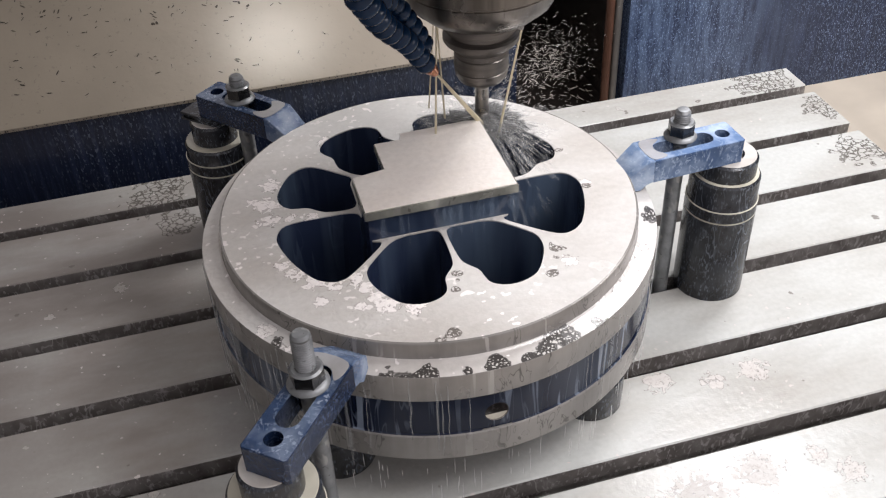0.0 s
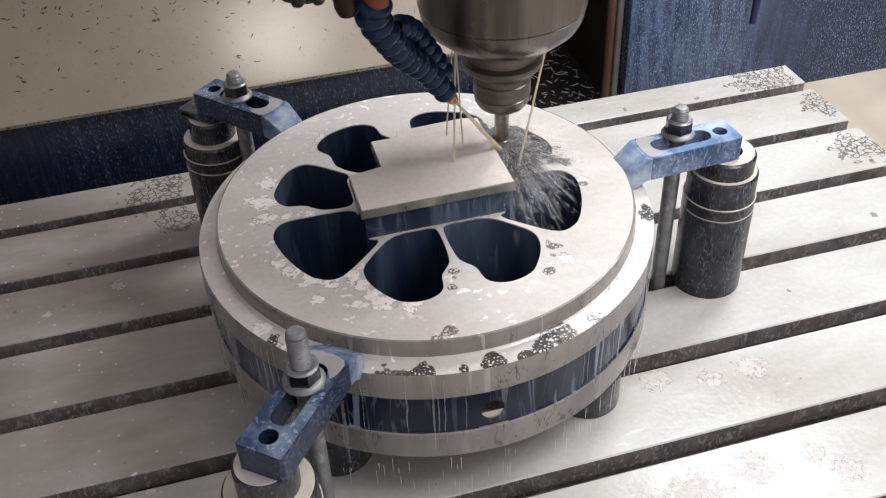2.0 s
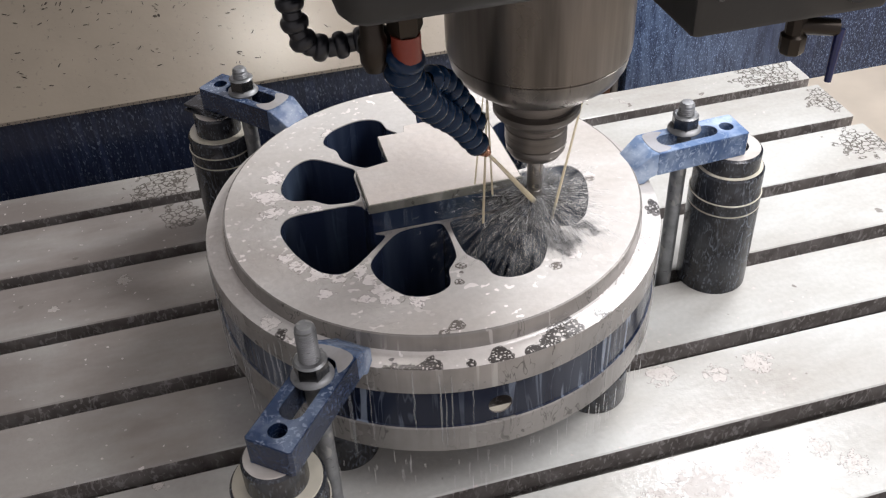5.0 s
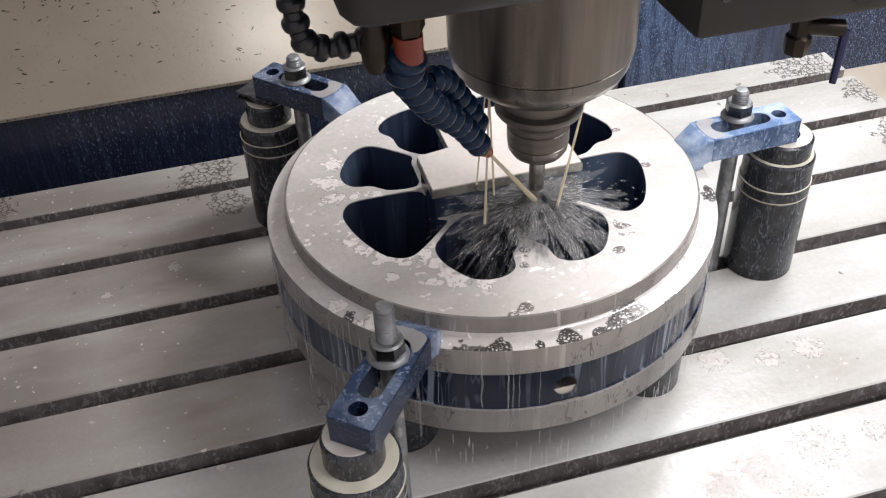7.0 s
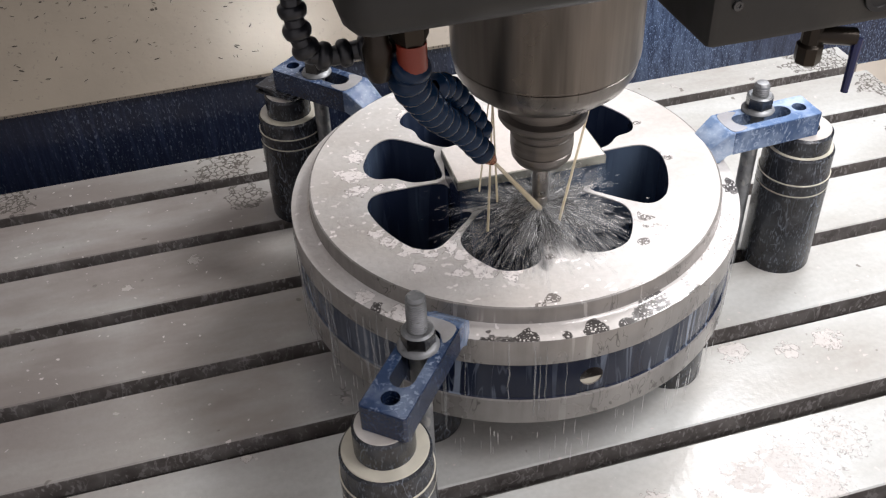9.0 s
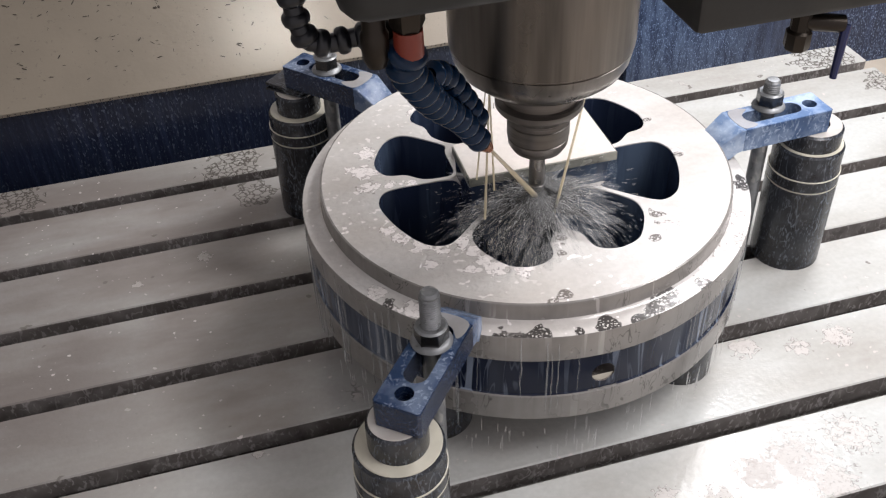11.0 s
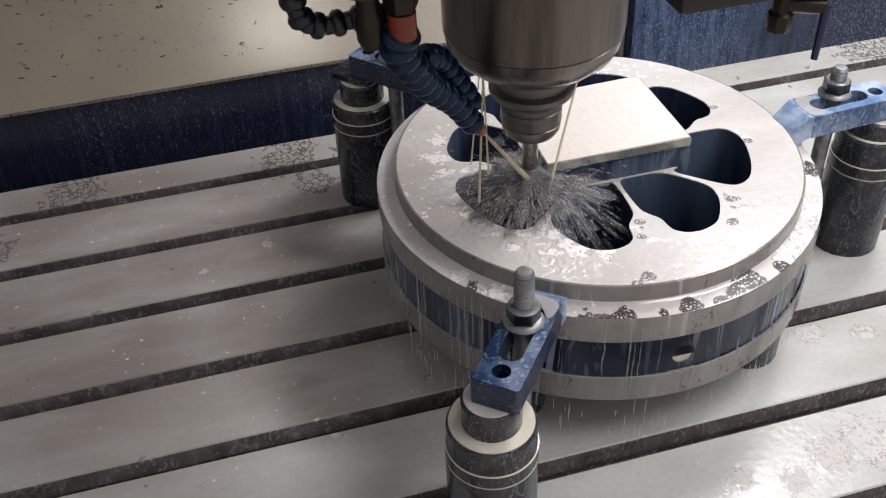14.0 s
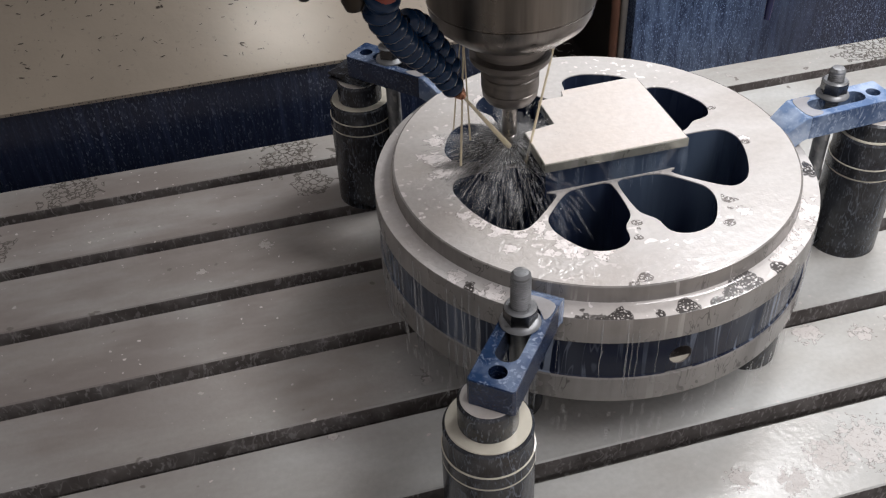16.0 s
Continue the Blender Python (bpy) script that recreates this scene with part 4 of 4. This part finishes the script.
def build_head():
    thing = new("milling_head")
    part("head_casting", block(-0.168, 0.012, -0.190, -0.045, 0.2600, 0.60, 0.014, 3), M_HEAD, thing, "black painted apron of the head")
    # unseen block, added to throw shade on the casting's left
    part("head_shade_block", block(-0.110, 0.140, -0.040, 0.260, 0.355, 0.600, 0.02, 2), M_HEAD, thing, "unseen black block on the head, added to shade the casting")
    part("side_box", block(0.0129, 0.128, -0.190, -0.075, 0.2288, 0.60, 0.004, 2), M_HEAD, thing, "black painted box beside the spindle")
    part("spindle_housing", lathe([(0, 0.108), (0.036, 0.108), (0.050, 0.1115), (0.0605, 0.1205), (0.0645, 0.1280), (0.0662, 0.1370), (0.0656, 0.1374), (0.0656, 0.1384),
                                   (0.0668, 0.1392), (0.0672, 0.1430), (0.0672, 0.60), (0, 0.60)], 96), M_SPINDLE, thing, "brushed steel spindle nose")
    holder = part("tool_holder", lathe([(0, 0.0757), (0.0235, 0.0757), (0.0265, 0.0790), (0.0320, 0.0830), (0.0333, 0.0850), (0.0333, 0.0890), (0.0290, 0.0915), (0.0290, 0.0950),
                                        (0.0333, 0.0975), (0.0333, 0.1085), (0, 0.1085)], 72), M_HOLDER, thing, "dark steel tool holder flange")
    part("drive_key", block(0.0295, 0.0370, -0.007, 0.007, 0.0880, 0.1080, 0.001, 1), M_RING, holder, "bright drive key")
    part("collet_nut", lathe([(0, 0.0435), (0.0145, 0.0435), (0.0200, 0.0460), (0.0230, 0.0510), (0.0236, 0.0565), (0.0230, 0.0570), (0.0230, 0.0582), (0.0240, 0.0588),
                              (0.0240, 0.0700), (0.0232, 0.0708), (0.0232, 0.0718), (0.0240, 0.0724), (0.0236, 0.0758), (0, 0.0758)], 64), M_HOLDER, thing, "grey steel collet nut")
    cutter = lathe([(0, 0), (0.0058, 0.0), (0.0063, 0.0006), (0.0063, 0.010), (0.0058, 0.0105), (0.0063, 0.0115), (0.0063, 0.044), (0, 0.044)], 24)
    part("end_mill", cutter, M_CARBIDE, thing, "short steel end mill")
    # stop valve under the side box
    valve = part("valve", lathe([(0, 0.203), (0.0062, 0.203), (0.0072, 0.2045), (0.0072, 0.2135), (0.0055, 0.215), (0.0055, 0.2288), (0, 0.2288)], 8, Matrix.Translation((0.084, -0.175, 0))), M_BRASS, thing,
                 "stained brass stop valve")
    part("elbow", rod((0.084, -0.175, 0.2195), (0.107, -0.180, 0.2165), 0.0050), M_BRASS, valve)
    part("lever", rod((0.108, -0.182, 0.2165), (0.1035, -0.187, 0.1870), 0.0029, 10, 0.0020), M_LEVER, valve, "dark blue plastic lever")
    ring = Matrix.Translation((0.108, -0.190, 0.2455)) @ Matrix.Rotation(math.pi / 2, 4, "X")
    part("round_cover", lathe([(0, 0.0006), (0.0068, 0.0006), (0.0072, 0.0016), (0.0096, 0.0018), (0.0100, 0.0), (0.0100, -0.002)], 32, ring), M_HEAD, thing, "round black cover on the box")
    for x in (0.026, 0.064):
        part("screw", lathe([(0, 0.0010), (0.0012, 0.0010), (0.0014, 0.0016), (0.0026, 0.0016), (0.0028, 0.0), (0.0028, -0.001)], 16,
                             Matrix.Translation((x, -0.190, 0.252)) @ Matrix.Rotation(math.pi / 2, 4, "X")), M_NUT, thing, "small dark screw")
    # coolant streams from the ring of outlets in the nose
    for a, b, r in (((-0.040, -0.004, 0.109), (-0.050, -0.022, 0.002), 0.0007), ((-0.038, 0.004, 0.109), (-0.034, 0.004, 0.008), 0.0006),
                    ((0.042, 0.0, 0.109), (0.008, -0.020, -0.010), 0.0008), ((-0.041, 0.001, 0.109), (-0.048, 0.006, 0.020), 0.0005)):
        part("coolant_jet", rod(a, b, r, 8, r * 1.5), M_JET, thing, "thin stream of milky coolant")
    part("coolant_jet", rod((-0.0530, -0.0428, 0.0820), (-0.003, -0.008, 0.003), 0.0011, 10, 0.0024), M_JET, thing, "thick stream of milky coolant")
    return on_head(thing, "black milling head with steel spindle, tool holder and end mill", "milling head")


build_head()


def build_hose(name, points, count, r, material, label, nozzle):
    thing = new(name)
    spots = curve(points, count)
    for k in range(count - 1):
        a, b = spots[k], spots[k + 1]
        step = (b - a).length
        rr = r * (1.0 - 0.32 * k / count) if nozzle else r
        bead = lathe([(rr * 0.5, -step * 0.2), (rr * 0.68, 0.0), (rr * 0.92, step * 0.10), (rr, step * 0.26), (rr, step * 0.46), (rr * 0.90, step * 0.58), (rr * 0.70, step * 0.66), (rr * 0.68, step * 0.98), (rr * 0.5, step * 1.2)] if r > 0.008
                     else [(rr * 0.5, -step * 0.2), (rr * 0.62, 0.0), (rr * 0.98, step * 0.38), (rr, step * 0.52), (rr * 0.62, step * 0.98), (rr * 0.5, step * 1.2)], 20 if r > 0.008 else 8,
                     Matrix.Translation(a) @ (b - a).to_track_quat("Z", "Y").to_matrix().to_4x4())
        part("hose_segment", bead, material, thing, smooth=50 if r > 0.008 else 28)
    if nozzle:
        a, b = spots[-2], spots[-1]
        way = (b - a).normalized()
        part("nozzle", rod(b - way * 0.002, b + way * 0.010, r * 0.55, 16, r * 0.28), M_COPPER, thing, "small copper coloured nozzle")
        top = spots[0]
        part("fitting", rod(top + Vector((0, 0, -0.004)), top + Vector((0, 0, 0.012)), 0.0088, 16), M_ORANGE, thing, "orange plastic fitting")
        part("connector", lathe([(0, 0.012), (0.0085, 0.012), (0.0105, 0.016), (0.0105, 0.045), (0, 0.045)], 6, Matrix.Translation(top)), M_BRASS, thing, "stained brass connector")
        part("connector", lathe([(0, -0.010), (0.0055, -0.010), (0.0080, -0.004), (0.0085, 0.010), (0.0070, 0.013), (0.0070, 0.045), (0, 0.045)], 12, Matrix.Translation(top + Vector((-0.0185, 0.004, 0.0)))), M_BRASS, thing, "dark hose connector")
    return on_head(thing, label, "hose")


build_hose("coolant_hose", [(-0.1196, -0.1060, 0.2040), (-0.122, -0.100, 0.190), (-0.112, -0.090, 0.170), (-0.0985, -0.075, 0.1455), (-0.078, -0.060, 0.121), (-0.0657, -0.051, 0.1004), (-0.0580, -0.0460, 0.0890)],
           14, 0.0124, M_HOSE, "navy segmented plastic coolant hose aimed at the cutter", True)
build_hose("coolant_hose_branch", [(-0.1000, -0.0740, 0.1660), (-0.0880, -0.0600, 0.1560), (-0.0760, -0.0520, 0.1360), (-0.0650, -0.0460, 0.1160), (-0.0605, -0.0440, 0.1040)], 9, 0.0092, M_HOSE,
           "navy segmented plastic hose lying behind another hose", False)
build_hose("air_hose", [(-0.126, -0.090, 0.2065), (-0.1437, -0.0835, 0.205), (-0.160, -0.0835, 0.2026), (-0.1745, -0.0835, 0.207), (-0.1785, -0.0835, 0.2198), (-0.1800, -0.0835, 0.240), (-0.1800, -0.0835, 0.280)], 11, 0.0082, M_HOSE_BLACK,
           "black beaded plastic hose looped under the head", False)


# ---------------------------------------------------------------- spray
def build_spray(seed, count, low, high, reach):
    """Thin flung drops round the cutter."""
    rng = random.Random(seed)
    bm = bmesh.new()
    for _ in range(count):
        a, e = rng.uniform(0, math.tau), radians(rng.uniform(low, high))
        way = Vector((math.cos(a) * math.cos(e), math.sin(a) * math.cos(e), math.sin(e)))
        d = 0.008 + reach * rng.random() ** 1.5
        p = way * d + Vector((0, 0, 0.004 - 1.6 * d * d))
        way.z -= 3.0 * d
        if rng.random() < 0.3:
            p = Vector((0.055 * rng.random() * math.cos(a), 0.055 * rng.random() * math.sin(a), rng.uniform(-0.09, 0.0)))
            way = Vector((0.15 * math.cos(a), 0.15 * math.sin(a), -1.0))
        size = rng.uniform(0.00005, 0.00013)
        m = Matrix.Translation(p) @ way.to_track_quat("Z", "Y").to_matrix().to_4x4() @ Matrix.Diagonal((size, size, rng.uniform(0.0009, 0.0042), 1))
        bmesh.ops.create_icosphere(bm, subdivisions=1, radius=1.0, matrix=m)
    ob = part("coolant_spray", bm, M_DROP, smooth=80)
    tagged(ob, "flung drops of milky coolant round the cutter", "spray", "coolant spray", "stuff")
    return ob


def build_mist(seed, spread, height):
    """Ragged veil of splashed coolant round the cutter."""
    rng = random.Random(seed)
    bm = bmesh.new()
    for _ in range(110):
        a, d = rng.uniform(0, math.tau), spread * rng.random() ** 0.7
        m = (Matrix.Translation((d * math.cos(a), d * math.sin(a), height * rng.random() - 0.6 * d * rng.random())) @ Matrix.Rotation(a, 4, "Z")
             @ Matrix.Diagonal((rng.uniform(0.010, 0.026), rng.uniform(0.003, 0.009), rng.uniform(0.001, 0.002), 1)))
        bmesh.ops.create_icosphere(bm, subdivisions=2, radius=0.8, matrix=m)
    for v in bm.verts:
        v.co += 0.004 * noise.noise_vector(v.co * 90)
    ob = part("coolant_splash", bm, M_MIST, smooth=80)
    return tagged(ob, "ragged veil of milky coolant splashed round the cutter", "splash", "coolant spray", "stuff")


SPRAY = [build_spray(11 + k, 680, -32, 16 - 4 * k, 0.048 + 0.014 * k) for k in range(4)] + [build_mist(51 + k, 0.034 + 0.026 * k, 0.012 - 0.004 * k) for k in range(2)]


def build_fan():
    """Long thin smears of coolant flung out low from the cutter and down into the openings."""
    rng = random.Random(77)
    bm = bmesh.new()
    for _ in range(800):
        a = rng.uniform(0, math.tau)
        d, fall = rng.uniform(0.012, 0.082), rng.uniform(0.0, 1.0)
        p = Vector((d * math.cos(a), d * math.sin(a), 0.004 - 0.30 * d - 0.045 * fall * d / 0.085))
        way = Vector((math.cos(a), math.sin(a), -0.35 - 1.1 * fall))
        m = (Matrix.Translation(p) @ way.to_track_quat("Z", "Y").to_matrix().to_4x4()
             @ Matrix.Diagonal((rng.uniform(0.0003, 0.0012), rng.uniform(0.0003, 0.0006), rng.uniform(0.006, 0.018), 1)))
        bmesh.ops.create_icosphere(bm, subdivisions=1, radius=1.0, matrix=m)
    ob = part("coolant_fan", bm, M_HAZE, smooth=80)
    return tagged(ob, "blurred smears of milky coolant flung from the cutter", "spray", "coolant spray", "stuff")


SPRAY.append(build_fan())


def build_flung_swarf():
    """Pale slivers and drops thrown back from the cutter over the recess."""
    rng = random.Random(91)
    bm = bmesh.new()
    for k in range(1200):
        u = rng.random() ** 0.7
        x, y, z = 0.050 + 0.17 * u + rng.gauss(0, 0.022), 0.09 + 0.16 * u + rng.gauss(0, 0.025), 0.098 - 0.06 * u + rng.gauss(0, 0.020)
        if z < 0.02 or y < 0.02 or y > 0.285 or (y > 0.19 and x < 0.14):
            continue
        way = Vector((0.8 + rng.gauss(0, 0.3), 0.5 + rng.gauss(0, 0.3), rng.gauss(-0.3, 0.4)))
        long = 0.0006 + 0.0050 * rng.random() ** 2
        m = Matrix.Translation((x, y, z)) @ way.to_track_quat("Z", "Y").to_matrix().to_4x4() @ Matrix.Diagonal((rng.uniform(0.00014, 0.00036), 0.00014, long, 1))
        bmesh.ops.create_icosphere(bm, subdivisions=1, radius=1.0, matrix=m)
    ob = part("flung_swarf", bm, M_FLUNG, smooth=80)
    return tagged(ob, "pale wet slivers and drops flung back from the cutter", "swarf", kind="stuff")


FLUNG = build_flung_swarf()


def build_curtain():
    """Thin runs of coolant that fall from the edge of the milled plate."""
    rng = random.Random(23)
    bm = bmesh.new()
    for _ in range(16):
        x = BOSS[0][0] + (BOSS[1][0] - BOSS[0][0]) * rng.random() ** 0.6
        top, low = 0.1880, rng.uniform(0.150, 0.172)
        m = (Matrix.Translation((x - DISC.x, BOSS[0][1] - DISC.y - 0.0006, (top + low) / 2))
             @ Matrix.Diagonal((rng.uniform(0.0008, 0.0042), 0.0005, (top - low) / 2, 1)))
        bmesh.ops.create_icosphere(bm, subdivisions=2, radius=1.0, matrix=m)
    ob = part("coolant_curtain", bm, M_RUN, smooth=80)
    ob.location = (DISC.x, DISC.y, 0)
    ON_TABLE.append(ob)
    return tagged(ob, "thin milky runs of coolant falling from the milled plate", "drips", kind="stuff")


build_curtain()


def build_rim_runs():
    """Sheets and threads of coolant that run down the side of the casting and hang from its lower edge."""
    rng = random.Random(41)
    bm = bmesh.new()
    for k in range(46):
        a = radians(rng.uniform(178, 238) if k < 26 else rng.uniform(238, 345))
        top, low = rng.uniform(0.118, 0.147), rng.uniform(0.035, 0.060) if k < 26 else rng.uniform(0.058, 0.095)
        wide = rng.uniform(0.0004, 0.0022) if k < 26 else rng.uniform(0.0003, 0.0009)
        count = 14
        rows = []
        for i in range(count + 1):
            u = i / count
            b = a + 0.006 * noise.noise(Vector((k * 7.1, u * 5.0, 0.0)))
            half = wide * (0.35 + 0.65 * math.sin(math.pi * min(0.98, max(0.05, u)))) / DISC_R
            z = top + (low - top) * u
            out = DISC_R + 0.0006
            rows.append([bm.verts.new((r * math.cos(c), r * math.sin(c), z)) for r, c in ((out, b - half), (out + 0.0005, b), (out, b + half))])
        for p, q in zip(rows, rows[1:]):
            for i in range(2):
                bm.faces.new((p[i], p[i + 1], q[i + 1], q[i]))
    ob = part("coolant_runs", bm, M_SHEET, smooth=80)
    ob.location = (DISC.x, DISC.y, 0)
    ON_TABLE.append(ob)
    return tagged(ob, "pale runs of coolant down the side of the casting", "drips", kind="stuff")


build_rim_runs()


def build_drips(seed, count):
    """Threads of coolant that fall from the lower edge of the casting."""
    rng = random.Random(seed)
    bm = bmesh.new()
    for _ in range(count):
        a = radians(rng.uniform(-165, -25))
        r = DISC_R - rng.uniform(0.0, 0.006)
        top = rng.uniform(0.02, 0.056)
        low = max(0.001, top - rng.uniform(0.006, 0.030))
        m = Matrix.Translation((r * math.cos(a), r * math.sin(a), (top + low) / 2)) @ Matrix.Diagonal((0.00028, 0.00028, (top - low) / 2, 1))
        bmesh.ops.create_icosphere(bm, subdivisions=1, radius=1.0, matrix=m)
    ob = part("coolant_drips", bm, M_DROP, smooth=80)
    return tagged(ob, "thin threads of coolant falling from the casting", "drips", "coolant drips", "stuff")


DRIPS = [build_drips(31 + k, 42) for k in range(2)]

# ---------------------------------------------------------------- movement
def at_time(rows, t):
    for (a, u), (b, v) in zip(rows, rows[1:]):
        if a <= t <= b:
            return u + (v - u) * (t - a) / (b - a)
    return rows[-1][1]


def motions():
    for thing in ON_TABLE:
        home = thing.matrix_basis.copy()
        walk(thing, [(t, Matrix.Translation((d, 0, 0)) @ home) for t, d in TABLE])
    for thing in ON_HEAD:
        walk(thing, [(t, Matrix.Translation((SPINDLE_X, y, TIP_Z))) for t, y in HEAD])
    for k, thing in enumerate(SPRAY):
        rows = []
        for i in range(81):
            t = i * 0.2
            rows.append((t, pose(SPINDLE_X, at_time(HEAD, t), TIP_Z, 0, 0, (i * (7 + 3 * k)) % 360)))
        walk(thing, rows)
    # the cloud of the first cut drifts back over the recess and sinks into the tray
    walk(FLUNG, [(0.0, pose(0, 0, 0)), (0.6, pose(0.010, 0.012, -0.012)), (1.4, pose(0.030, 0.030, -0.075)), (2.4, pose(0.040, 0.034, -0.210)), (3.4, pose(0.042, 0.034, -0.330)), (16.0, pose(0.042, 0.034, -0.330))])
    for k, thing in enumerate(DRIPS):
        walk(thing, [(i * 0.2, pose(DISC.x + at_time(TABLE, i * 0.2), DISC.y, 0, 0, 0, (i * (1.7 + k)) % 9 - 4)) for i in range(81)])


motions()
